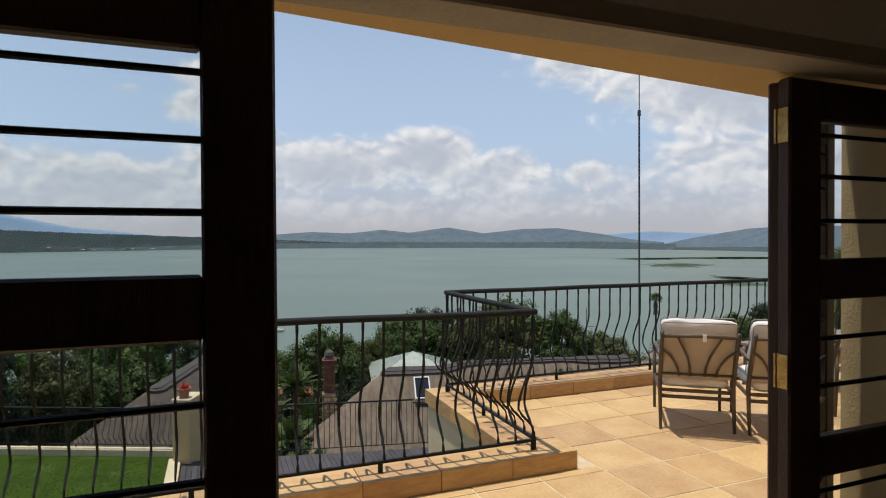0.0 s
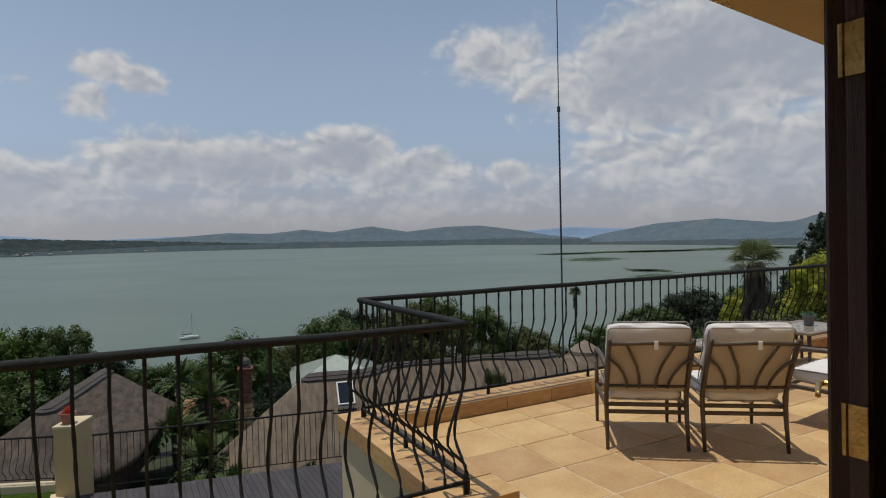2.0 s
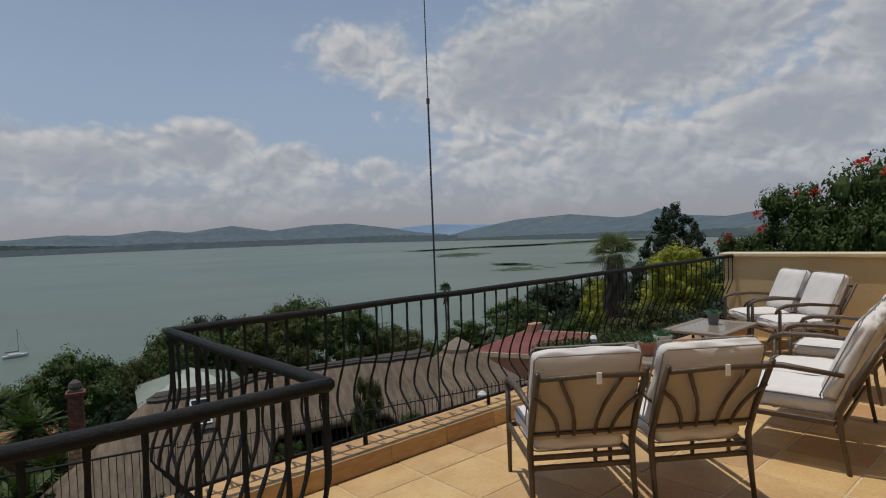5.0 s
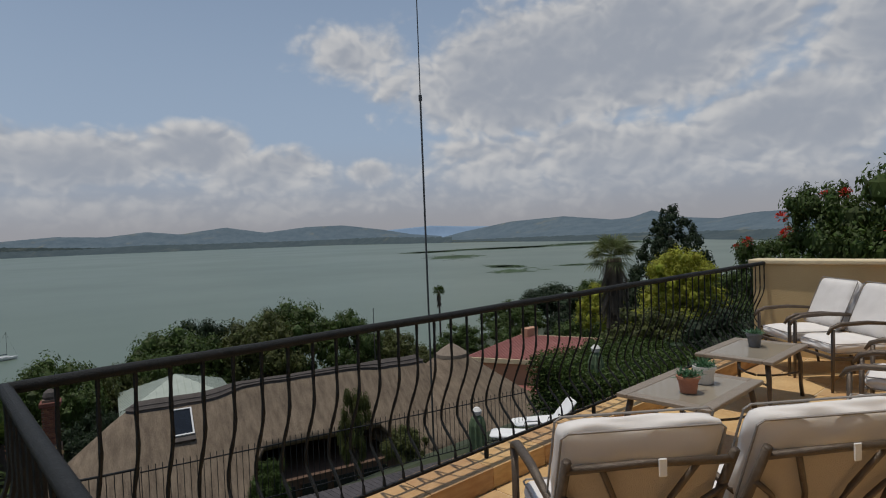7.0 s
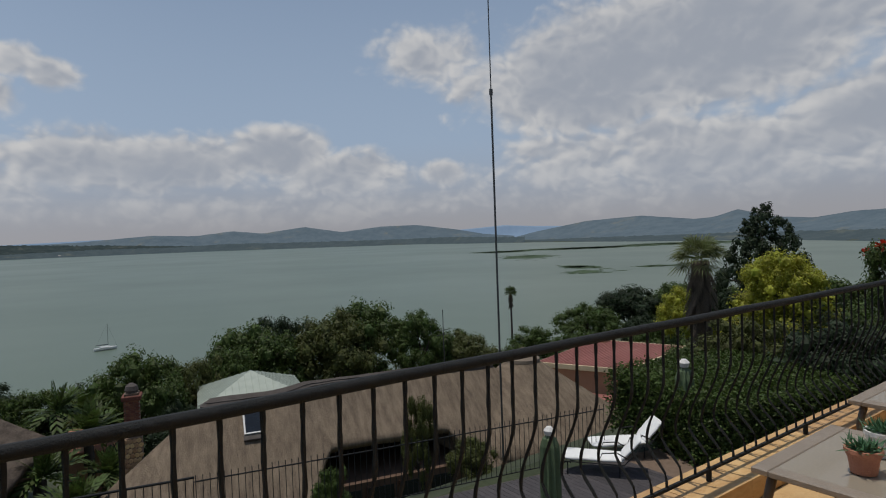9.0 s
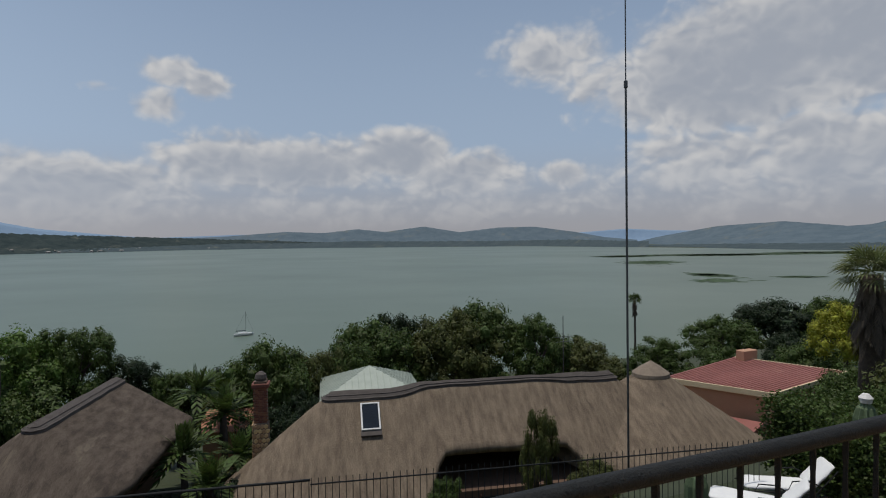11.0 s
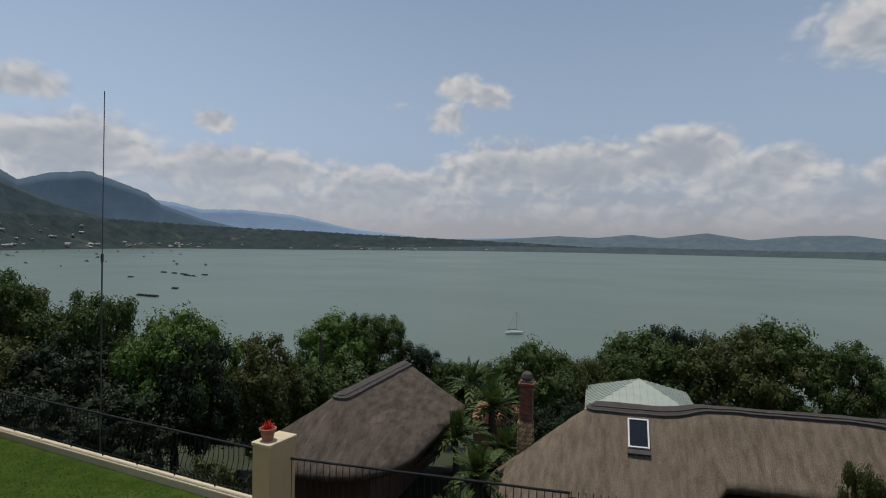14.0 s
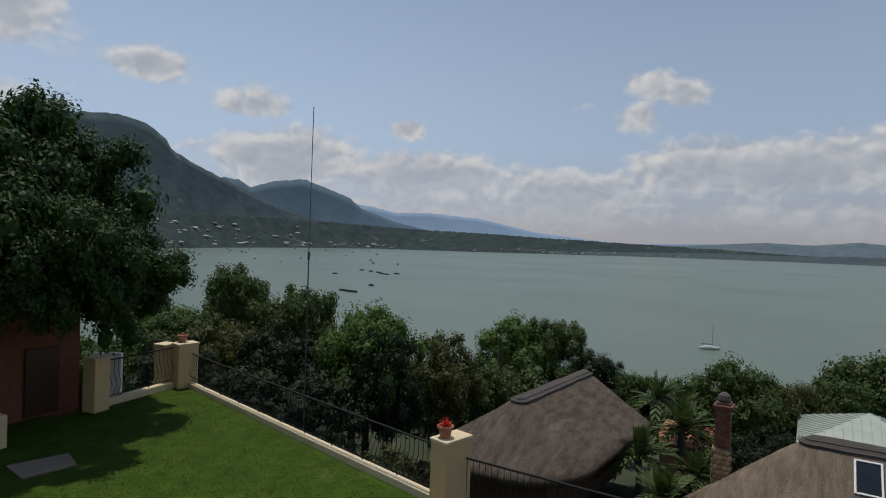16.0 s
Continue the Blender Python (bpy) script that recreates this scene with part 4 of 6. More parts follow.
for x, y, l, rz in ((-216, 397, 12, -20), (-227, 402, 6, -20), (-234, 463, 5, -30), (-347, 591, 7, -25), (-364, 688, 9, -25), (-343, 673, 8, -35), (-322, 655, 14, -35), (-303, 631, 24, -35), (-296, 650, 10, -35)):
    j = thing("floating_jetty", (x, y, LAKE), rz, "dark floating jetty with small boats on the lake", "jetty", "floating jetties")
    part("deck", box(-l / 2, l / 2, -1.2, 1.2, 0.15, 0.55, 0.05), M["deck"], j)
    for k in range(3):
        part("shelter", box(-l / 2 + k * l / 3 + 1, -l / 2 + k * l / 3 + 4, -1, 1, 0.55, 1.5, 0.15), M["navy"], j)


# ---- trees ----
ICO_V, ICO_F = None, None


def lump():
    """Corners and faces of a small round lump, made once."""
    global ICO_V, ICO_F
    if ICO_V is None:
        b = bmesh.new()
        bmesh.ops.create_icosphere(b, subdivisions=1, radius=1)
        ICO_V, ICO_F = [v.co.copy() for v in b.verts], [[v.index for v in f.verts] for f in b.faces]
        b.free()
    return ICO_V, ICO_F


def leaf_crown(seed, n_clumps, leaves, size, flatness=0.75, hollow=0.5, cone=False, radius=(0.12, 0.23)):
    """Crown of radius about 1: leaf sprays gathered in clumps on an uneven, lobed outline with gaps."""
    r3 = random.Random(seed)
    clumps = []
    for i in range(n_clumps):
        d = Vector((r3.gauss(0, 1), r3.gauss(0, 1), r3.gauss(0.25, 0.8))).normalized()
        lobe = 0.86 + 0.42 * noise.noise(d * 1.6 + Vector((seed, 0, 0)))
        rr = r3.uniform(0.72, 0.92) if r3.random() < 0.75 else r3.uniform(hollow * 0.5, 0.7)
        cr = r3.uniform(*radius)
        if cone:
            v = r3.random() ** 0.6
            a = r3.uniform(0, math.tau)
            q = (v ** 0.55) * (0.9 if r3.random() < 0.75 else 0.45)
            cr *= 0.5 + 0.6 * v
            c = Vector((q * math.cos(a), q * math.sin(a), 0.70 - 1.5 * v))
        else:
            rr *= lobe
            c = Vector((d.x * rr, d.y * rr, d.z * rr * flatness))
        clumps.append((c, cr))
    verts, faces = [], []
    iv, fi = lump()
    for c, cr in clumps:
        i0 = len(verts)
        for v in iv:
            verts.append(c + v * cr * 0.5 * (1 + 0.35 * noise.noise(v * 2 + c * 9)))
        faces += [tuple(i0 + k for k in f) for f in fi]
        for k in range(leaves):
            d = Vector((r3.gauss(0, 1), r3.gauss(0, 1), r3.gauss(0.3, 0.9))).normalized()
            p = c + d * cr * r3.uniform(0.62, 1.12)
            nrm = (d + Vector((r3.gauss(0, 0.35), r3.gauss(0, 0.35), r3.gauss(0.35, 0.35)))).normalized()
            s = size * r3.uniform(0.6, 1.3)
            a = nrm.cross(Vector((r3.gauss(0, 1), r3.gauss(0, 1), r3.gauss(0, 0.6)))).normalized() * s
            b = nrm.cross(a) * 0.5
            i0 = len(verts)
            verts += [p - a, p + b - nrm * s * 0.2, p + a - nrm * s * 0.3, p - b - nrm * s * 0.2]
            faces.append((i0, i0 + 1, i0 + 2, i0 + 3))
    me = bpy.data.meshes.new("crown")
    me.from_pydata([tuple(v) for v in verts], [], faces)
    return me, clumps


CROWNS = [leaf_crown(11, 120, 115, 0.027), leaf_crown(12, 100, 130, 0.028, 0.9), leaf_crown(13, 140, 100, 0.025, 0.65), leaf_crown(14, 70, 150, 0.028, 0.8, 0.5, False, (0.11, 0.2))]
CROWNS += [leaf_crown(21, 60, 44, 0.048), leaf_crown(22, 50, 50, 0.05, 0.9), leaf_crown(23, 66, 40, 0.046, 0.65), leaf_crown(24, 44, 50, 0.05, 0.8, 0.5)]
CROWNS += [leaf_crown(31, 260, 60, 0.026, 1.0, 0.5, True, (0.10, 0.17)), leaf_crown(32, 130, 190, 0.025, 0.85)]
CROWN_MESH = {}


def trunk_mesh(clumps, height, r, seed):
    r4, bm = random.Random(seed), bmesh.new()
    tube([(0, 0, -height), (r * 0.6, 0, -height * 0.6), (-r * 0.4, r * 0.5, -height * 0.25), (0, 0, 0.05)], [r * 1.5, r, r * 0.75, r * 0.4], 7, bm)
    for c, cr in r4.sample(clumps, min(12, len(clumps))):
        s = Vector((0, 0, -height * r4.uniform(0.1, 0.35)))
        tube([s, s.lerp(c, 0.5) + Vector((0, 0, -0.05)), c], [r * 0.45, r * 0.28, r * 0.08], 5, bm)
    return bm


def tree(x, y, ztop, width, height, crown, leaf, label, name="tree", group="garden trees", trunk=1.4, seed=0):
    """A tree whose crown, width across and height tall, tops out at ztop."""
    k = width / 2
    kz = height / 2
    t = thing(name, (x, y, ztop - height * 0.45), (seed * 67 + x * 31) % 360, label, "tree", group)
    key = (crown, leaf)
    if key not in CROWN_MESH:
        me = CROWNS[crown][0].copy()
        me.materials.append(M[leaf])
        CROWN_MESH[key] = (me, mesh_of("trunk", trunk_mesh(CROWNS[crown][1], trunk, 0.06, crown), M["bark"], True))
    me, tm = CROWN_MESH[key]
    for nm, dm in (("crown", me), ("trunk", tm)):
        p = part(nm, dm, None, t)
        p.scale = (k * 1.06, k * 1.06, kz * 1.36)
    return t


def at_slope(x, y):
    return ground_height(x, y)


BANK = [  # x, y, top, width, height, crown, leaf
    (18.5, 55, -5.7, 9.5, 8, 0, "leaf"), (26, 54, -5.0, 9, 8.5, 2, "leaf_olive"), (30, 56, -4.7, 10, 9, 0, "leaf"), (34.5, 52, -6.6, 7, 7, 1, "leaf"), (39, 52, -8.3, 8, 6, 2, "leaf_olive"), (22, 58, -6.4, 8, 8, 1, "leaf_dark"),
    (8.1, 44, -5.0, 6.4, 7, 0, "leaf"), (11.8, 46, -6.2, 5, 6, 3, "leaf_olive"), (5.2, 47, -7.2, 6, 6, 2, "leaf_dark"), (14.5, 49, -7.0, 6, 6, 1, "leaf"), (9.5, 40, -7.6, 4, 5, 2, "leaf_dark"), (7.6, 37.5, -7.8, 4.5, 5, 0, "leaf_dark"),
    (-3.6, 48, -3.7, 5.5, 6, 3, "leaf"), (-6.3, 48, -3.8, 7, 7, 0, "leaf_bright"), (-5, 46, -6.4, 9, 6, 2, "leaf"), (-0.5, 50, -6.8, 6, 5, 1, "leaf_dark"), (2.5, 48, -7.2, 5, 5, 3, "leaf"),
    (-8.4, 37, -4.4, 5.2, 5.5, 1, "leaf_olive"), (-7.4, 41, -5.8, 6, 6, 2, "leaf"), (-11.7, 34, -2.1, 6.2, 7, 0, "leaf_bright"), (-13.2, 35, -2.9, 5.8, 6, 2, "leaf"), (-10.2, 33.2, -4.0, 5, 6, 1, "leaf_dark"), (-12.5, 31, -5.4, 6, 5, 0, "leaf_dark"),
    (-17.3, 36, -1.4, 5.6, 7, 3, "leaf"), (-17, 33, -3.4, 6.5, 6, 2, "leaf_dark"), (-22.5, 36, -1.1, 6.5, 7, 1, "leaf"), (-20.5, 32, -3.2, 6.5, 6, 2, "leaf_olive"), (-25.5, 40, -1.4, 5.5, 6, 3, "leaf_olive"), (-24.5, 33, -3.2, 7, 6, 0, "leaf"), (-15.6, 28.5, -5.0, 6, 5, 0, "leaf_dark"), (-20, 28.5, -4.6, 6, 5, 1, "leaf_dark"), (-28, 35, -2.8, 7, 7, 2, "leaf_bright"), (-25.5, 27, -4.2, 6, 5, 0, "leaf"),
    (58, 45, -4.9, 9, 6, 0, "leaf_dark"), (52, 46, -6.3, 8, 5, 2, "leaf"), (62, 42, -5.2, 8, 6, 1, "leaf"), (47, 49, -9.0, 7, 5, 1, "leaf"), (54, 40, -7.2, 6, 5, 2, "leaf_dark"), (66, 38, -4.6, 9, 7, 2, "leaf"), (44, 55, -11, 8, 5, 0, "leaf_olive"), (72, 48, -6, 10, 7, 0, "leaf"), (42, 38, -7.8, 6, 5, 1, "leaf"), (48, 34, -6.6, 7, 6, 0, "leaf"), (55, 30, -4.5, 8, 7, 2, "leaf_olive"), (34, 22, -4.8, 5, 5, 0, "leaf"), (38, 20, -4.2, 6, 5, 2, "leaf_olive"),
]
for i, (x, y, zt, wd, ht, cr, lf) in enumerate(BANK):
    ln = {"leaf_bright": "bright green broadleaf tree on the slope", "leaf": "green broadleaf tree on the slope above the lake", "leaf_dark": "dark green dense tree on the slope", "leaf_olive": "olive-green bushy tree on the slope"}[lf]
    tree(x, y, zt, wd, ht, cr, lf, ln, seed=i)
r5 = random.Random(9)
for i in range(70):
    x, y = r5.uniform(-42, 66), r5.uniform(62, 120)
    if i % 3 == 0:
        x, y = r5.uniform(-45, -10), r5.uniform(44, 66)
    zt = ground_height(x, y) + r5.uniform(3.5, 6)
    tree(x, y, min(zt, -9.5), r5.uniform(5, 9), r5.uniform(5, 7), 4 + r5.randrange(4), r5.choice(["leaf", "leaf_dark", "leaf_olive", "leaf"]), "green tree lower down the wooded bank", seed=i)
for i in range(34):
    x, y = r5.uniform(-10, 10), r5.uniform(20.5, 45)
    if -7.2 < x < 4 and 26 < y < 43:
        x, y = r5.uniform(3.6, 7.5), r5.uniform(20, 40)
    tree(x, y, ground_height(x, y) + r5.uniform(1.0, 2.2), r5.uniform(1.6, 3), r5.uniform(1.6, 2.6), 4 + r5.randrange(4), r5.choice(["leaf", "leaf_bright", "leaf_dark", "leaf_olive"]), "green garden shrub below the terrace", "shrub", "garden shrubs", 0.8, i)
for i in range(26):
    x = r5.uniform(-30, -3)
    y = 20.5 - 0.43 * (x + 12) + r5.uniform(3, 9)
    tree(x, y, ground_height(x, y) + r5.uniform(2.2, 4.0), r5.uniform(2.5, 4.5), r5.uniform(2.5, 4), 4 + r5.randrange(4), r5.choice(["leaf", "leaf_dark", "leaf_olive"]), "green shrub below the lawn fence", "shrub", "garden shrubs", 0.8, i)

tree(25.1, 13.2, 0.62, 3.0, 2.8, 0, "leaf_yellow", "bright yellow-green rounded bush beside the palm", seed=3)
tree(25.8, 13.6, -0.6, 4.6, 3.4, 2, "leaf_yellow", "yellow-green lower skirt of bush beside the palm", seed=13)
tree(45.5, 30, -3.6, 5.0, 4.2, 1, "leaf_yellow", "yellow-green bush behind the red-roofed house", seed=9)
tree(25.5, 12.2, -1.4, 4.5, 4.0, 0, "leaf_olive", "green bush below the yellow conifer", seed=4)
tree(21.0, 12.6, -1.6, 3.6, 3.2, 1, "leaf_olive", "olive bush below the yellow conifer", seed=5)
tree(20.5, 9.5, -1.0, 4.0, 3.6, 0, "leaf_dark", "dark green garden bush beside the terrace", seed=6)
tree(25, 9.5, -0.6, 4.5, 4.5, 2, "leaf", "green garden bush beside the terrace", seed=7)
tree(30, 14, -1.2, 5, 4, 1, "leaf", "green tree behind the palm", seed=8)
# broad dark evergreen cone
tree(48, 25, 2.78, 7.8, 8.0, 8, "leaf_dark", "broad dark green conical evergreen tree", "evergreen_tree", trunk=1.6)
# flowering tree beyond the end wall
for i, (x, y, zt, wd, ht, cr) in enumerate(((13.2, 5.9, 1.35, 1.6, 1.6, 3), (13.0, 5.0, 1.9, 1.9, 2.2, 1), (13.1, 3.9, 2.4, 2.5, 3.2, 0), (13.5, 2.4, 2.9, 3.0, 3.6, 2), (14.2, 0.6, 3.2, 3.4, 4.0, 0), (16, -1.8, 3.4, 4, 4, 1))):
    f = tree(x, y, zt, wd, ht, cr, "leaf", "dark green tree with scarlet flowers beyond the terrace wall", "flowering_tree", "flowering trees", seed=i)
    for k in range(6):
        bm = bmesh.new()
        a, e = r5.uniform(0, math.tau), r5.uniform(0.25, 1.4)
        c = Vector((math.cos(a) * math.cos(e) * wd * 0.46, math.sin(a) * math.cos(e) * wd * 0.46, math.sin(e) * ht * 0.5))
        for q in range(26):
            d = Vector((r5.gauss(0, 1), r5.gauss(0, 1), r5.gauss(0.6, 0.8))).normalized()
            s = d.cross(Vector((0.3, 0.2, 1))).normalized() * 0.03
            o = c + d * 0.04
            bm.faces.new([bm.verts.new(v) for v in (o - s * 0.5, o + s * 0.5, o + d * 0.06 + s * 0.6, o + d * 0.065 - s * 0.6)])
        part("flower", bm, M["red_flower"], f, "scarlet flower cluster")
# dense dark tree over the lawn's far corner
for i, (x, y, zt, wd, ht, cr) in enumerate(((-13.6, 16.2, 5.2, 6.4, 6.4, 9), (-10.8, 16.6, 1.7, 4.2, 3.4, 9), (-9.7, 14.5, 2.4, 3.9, 4.0, 9), (-12.2, 18.2, 1.0, 3.2, 2.6, 9), (-12.2, 13.2, 4.2, 6.2, 6.0, 9), (-15.0, 14.6, 4.6, 6.0, 6.0, 9))):
    if i == 0:
        bigtree = tree(x, y, zt, wd, ht, cr, "leaf_lush", "dense dark green tree standing over the lawn corner", "tree", "garden trees", 3.2, 2)
        base, o = bigtree.matrix_world.copy(), Vector((x, y, zt - ht * 0.45))
    else:
        k = (cr, "leaf_lush")
        p = part("crown", CROWN_MESH[k][0], None, bigtree)
        p.scale = (wd / 2, wd / 2, ht / 2 * 1.25)
        p.location = base.to_3x3().inverted() @ (Vector((x, y, zt - ht * 0.45)) - o)
        p.rotation_euler = (0, 0, i * 1.7)


def frond(bm, o, d, length, droop, width, rnd2, fan=False):
    side = d.cross(Vector((0, 0, 1))).normalized()
    prev = None
    n = 6
    for i in range(n + 1):
        t = i / n
        p = o + d * length * t + Vector((0, 0, -droop * t * t * length))
        wv = side * width * (0.25 + 1.0 * math.sin(math.pi * min(0.97, 0.15 + 0.8 * t)))
        cur = (p, wv)
        if prev:
            for s in (-1, 1):
                a, b = prev[0], p
                c = p + s * wv + d * width * 0.9 + Vector((0, 0, -0.25 * width))
                dd = prev[0] + s * prev[1] * 0.9 + d * width * 0.5 + Vector((0, 0, -0.25 * width))
                bm.faces.new([bm.verts.new(v) for v in (a, a.lerp(b, 0.55), c, dd.lerp(c, 0.35))])
        prev = cur


def palm(loc, height, crown_r, trunk_r, label, seed, skirt=True, n=46, fan=False):
    p = thing("palm_tree", loc, 0, label, "palm tree", "palm trees")
    rr = random.Random(seed)
    pr = [(0, 0, -height), (0.05, 0, -height * 0.5), (0, 0, -crown_r * 0.1)]
    part("trunk", tube(pr, [trunk_r * 1.25, trunk_r, trunk_r * 0.9], 10), M["bark"], p, smooth=True)
    bm = bmesh.new()
    for i in range(n):
        a, e = rr.uniform(0, math.tau), math.asin(rr.uniform(-0.5, 1.0)) if fan else math.radians(rr.uniform(-18, 88))
        d = Vector((math.cos(a) * math.cos(e), math.sin(a) * math.cos(e), math.sin(e)))
        if not fan:
            frond(bm, Vector((0, 0, 0)), d, crown_r * rr.uniform(0.75, 1.05), 0.25 + 0.3 * (e < 0.4), crown_r * 0.13, rr)
            continue
        side = d.cross(Vector((rr.gauss(0, 0.3), rr.gauss(0, 0.3), 1))).normalized()
        heart = d * crown_r * rr.uniform(0.36, 0.5) + Vector((0, 0, -0.05 * crown_r))
        sw = side.cross(d).normalized() * 0.012 * crown_r
        bm.faces.new([bm.verts.new(v) for v in (sw, -sw, heart - sw, heart + sw)])
        for q in range(13):
            t = radians(-78 + 13 * q)
            ray = (d * math.cos(t) + side * math.sin(t)).normalized()
            ln = crown_r * 0.62 * rr.uniform(0.85, 1.1) * (0.7 + 0.3 * math.cos(t))
            wv = (d * -math.sin(t) + side * math.cos(t)) * crown_r * 0.021
            mid = heart + ray * ln * 0.6
            tip = heart + ray * ln + Vector((0, 0, -0.22 * ln))
            bm.faces.new([bm.verts.new(v) for v in (heart, mid - wv, tip, mid + wv)])
    part("crown", bm, M["leaf_palm"] if trunk_r > 0.3 else M["leaf"], p, "fan of green fronds")
    if skirt:
        bm = bmesh.new()
        for i in range(130):
            a = rr.uniform(0, math.tau)
            z = -rr.uniform(0.1, 0.75) * min(height, crown_r * 2.6)
            o = Vector((math.cos(a) * trunk_r, math.sin(a) * trunk_r, z))
            d = Vector((math.cos(a) * 0.5, math.sin(a) * 0.5, -1)).normalized()
            frond(bm, o, d, crown_r * rr.uniform(0.35, 0.6), 0.1, crown_r * 0.06, rr)
        part("skirt", bm, M["palm_skirt"], p, "skirt of dry brown fronds")
    return p


palm((29.3, 18.9, 0.1), 6.7, 1.5, 0.45, "big fan palm with a skirt of dry fronds", 5, True, 50, True)
palm((53.4, 60, -5.9), 10, 0.95, 0.13, "tall slender palm near the lake shore", 6, True, 60, True)
for i, (x, y, z, r) in enumerate(((3.6, 40, -6.9, 2.0), (4.9, 37.5, -7.6, 2.0), (2.9, 34, -8.3, 1.9), (5.0, 42, -7.6, 1.7), (4.0, 30.5, -8.7, 1.8), (3.0, 27, -9.2, 1.5), (5.4, 33.5, -8.6, 1.6), (4.6, 26, -8.8, 1.4))):
    palm((x, y, z), 3.2, r, 0.16, "low garden palm between the thatched houses", 20 + i, False, 30)

# ---- lower level: lawn, deck, fences ----
LAWN = -3.75
lawn_pts = [(-0.55, 3.3), (-0.55, 15.5), (-12.0, 20.55), (-12.2, 16.5), (-14.5, 15.0), (-14.5, 5.0)]


structure("ground_lawn", prism(lawn_pts, -6.5, LAWN), M["grass"], "mown green lawn on a raised bank", "lawn")
rg = random.Random(31)
verts, faces = [], []
for i in range(42000):
    x, y = rg.uniform(-12.6, -0.65), rg.uniform(9.5, 20.3)
    if y > 15.3 - 0.44 * (x + 0.6) or (x < -10.3 and y < 16.4):
        continue
    a, hgt, ww = rg.uniform(0, math.tau), rg.uniform(0.012, 0.03), 0.012
    c, s = math.cos(a), math.sin(a)
    i0 = len(verts)
    verts += [(x - c * ww, y - s * ww, LAWN), (x + c * ww, y + s * ww, LAWN), (x + s * 0.03, y - c * 0.03, LAWN + hgt)]
    faces.append((i0, i0 + 1, i0 + 2))
gm = bpy.data.meshes.new("grass_blades")
gm.from_pydata(verts, [], faces)
gm.materials.append(M["blade"])
tagged(new("grass_blades", gm), "short green blades of the mown lawn", "grass", kind="stuff")


def wall_line(name, p0, p1, th, z0, z1, material, label, cat="kerb"):
    d = Vector((p1[0] - p0[0], p1[1] - p0[1]))
    bm = box(0, d.length, -th / 2, th / 2, z0, z1, 0.015)
    rot_about(bm, Matrix.Translation((p0[0], p0[1], 0)) @ Matrix.Rotation(math.atan2(d.y, d.x), 4, "Z"))
    return structure(name, bm, material, label, cat)


wall_line("trim_lawn_kerb", (-0.45, 15.55), (-11.9, 20.6), 0.22, -6.5, -3.58, M["cream"], "cream plastered kerb along the lawn edge")
wall_line("trim_lawn_kerb", (-12.2, 20.5), (-12.25, 17.0), 0.3, -6.5, -3.55, M["cream"], "cream plastered kerb along the lawn edge")
wall_line("trim_lawn_kerb", (-0.5, 3.3), (-0.5, 15.2), 0.28, -6.5, -3.68, M["cream"], "cream plastered kerb between lawn and deck")
STRAIGHT = baluster_mesh("baluster", 0.865, 0.0, 0.008, 5)


def spiked():
    bm = tube([(0, 0, 0.10), (0, 0, 0.085), (0, 0, 0.03), (0, 0, -0.865)], [0.001, 0.009, 0.007, 0.007], 4)
    return mesh_of("baluster", bm, M["iron"])


SPIKE = spiked()
railing("fence", (-0.6, 15.62), (-11.8, 20.55), -3.55, -2.55, "black wrought-iron fence along the lawn edge", mesh=BELLY, step=0.14, group="lower fences")
railing("fence", (-12.22, 20.3), (-12.25, 17.1), -3.55, -2.35, "black wrought-iron fence panel between pillars", step=0.16, group="lower fences")


def pillar(x, y, w, d, z1, rz, label, pot=None):
    p = thing("gate_pillar", (x, y, -6.5), rz, label, "pillar", "lawn pillars")
    part("shaft", box(-w / 2, w / 2, -d / 2, d / 2, 0, z1 + 6.43, 0.01), M["plaster"], p)
    part("cap", box(-w / 2 - 0.02, w / 2 + 0.02, -d / 2 - 0.02, d / 2 + 0.02, z1 + 6.43, z1 + 6.5, 0.012), M["cream"], p, "paler plaster cap")
    return p


pillar(-0.2, 15.25, 0.42, 0.72, -2.2, -24, "yellow plastered pillar at the corner of the lawn")
pillar(-11.9, 20.45, 0.5, 0.7, -2.2, -20, "yellow plastered corner pillar of the lawn fence")
pillar(-12.55, 20.2, 0.5, 0.5, -2.25, 0, "yellow plastered corner pillar of the lawn fence")
pillar(-12.05, 17.15, 0.5, 0.5, -2.15, 0, "yellow plastered pillar beside the brick building")


def flower_pot(x, y, z, r, label, flowers=True):
    p = thing("flower_pot", (x, y, z), 0, label, "plant pot", "pillar pots")
    part("pot", lathe([(r * 0.65, 0), (r * 0.9, r * 1.2), (r * 1.08, r * 1.25), (r * 1.08, r * 1.55), (r * 0.92, r * 1.55), (r * 0.9, r * 1.3), (0.001, r * 1.3)], 16), M["terracotta"], p)
    if flowers:
        bm = bmesh.new()
        for q in range(90):
            d = Vector((rg.gauss(0, 1), rg.gauss(0, 1), rg.gauss(0.9, 0.6))).normalized()
            s = d.cross(Vector((0.3, 0.2, 1))).normalized() * 0.02
            o = Vector((0, 0, r * 1.35))
            ln = rg.uniform(0.1, 0.24) * r / 0.16
            bm.faces.new([bm.verts.new(v) for v in (o + d * ln * 0.3 - s, o + d * ln * 0.3 + s, o + d * ln)])
        part("flowers", bm, M["red_flower"], p, "red spiky flowers")


flower_pot(-0.28, 15.1, -2.2, 0.15, "terracotta pot of red flowers on the lawn pillar")
flower_pot(-12.0, 20.4, -2.2, 0.17, "empty terracotta pot on the corner pillar", False)
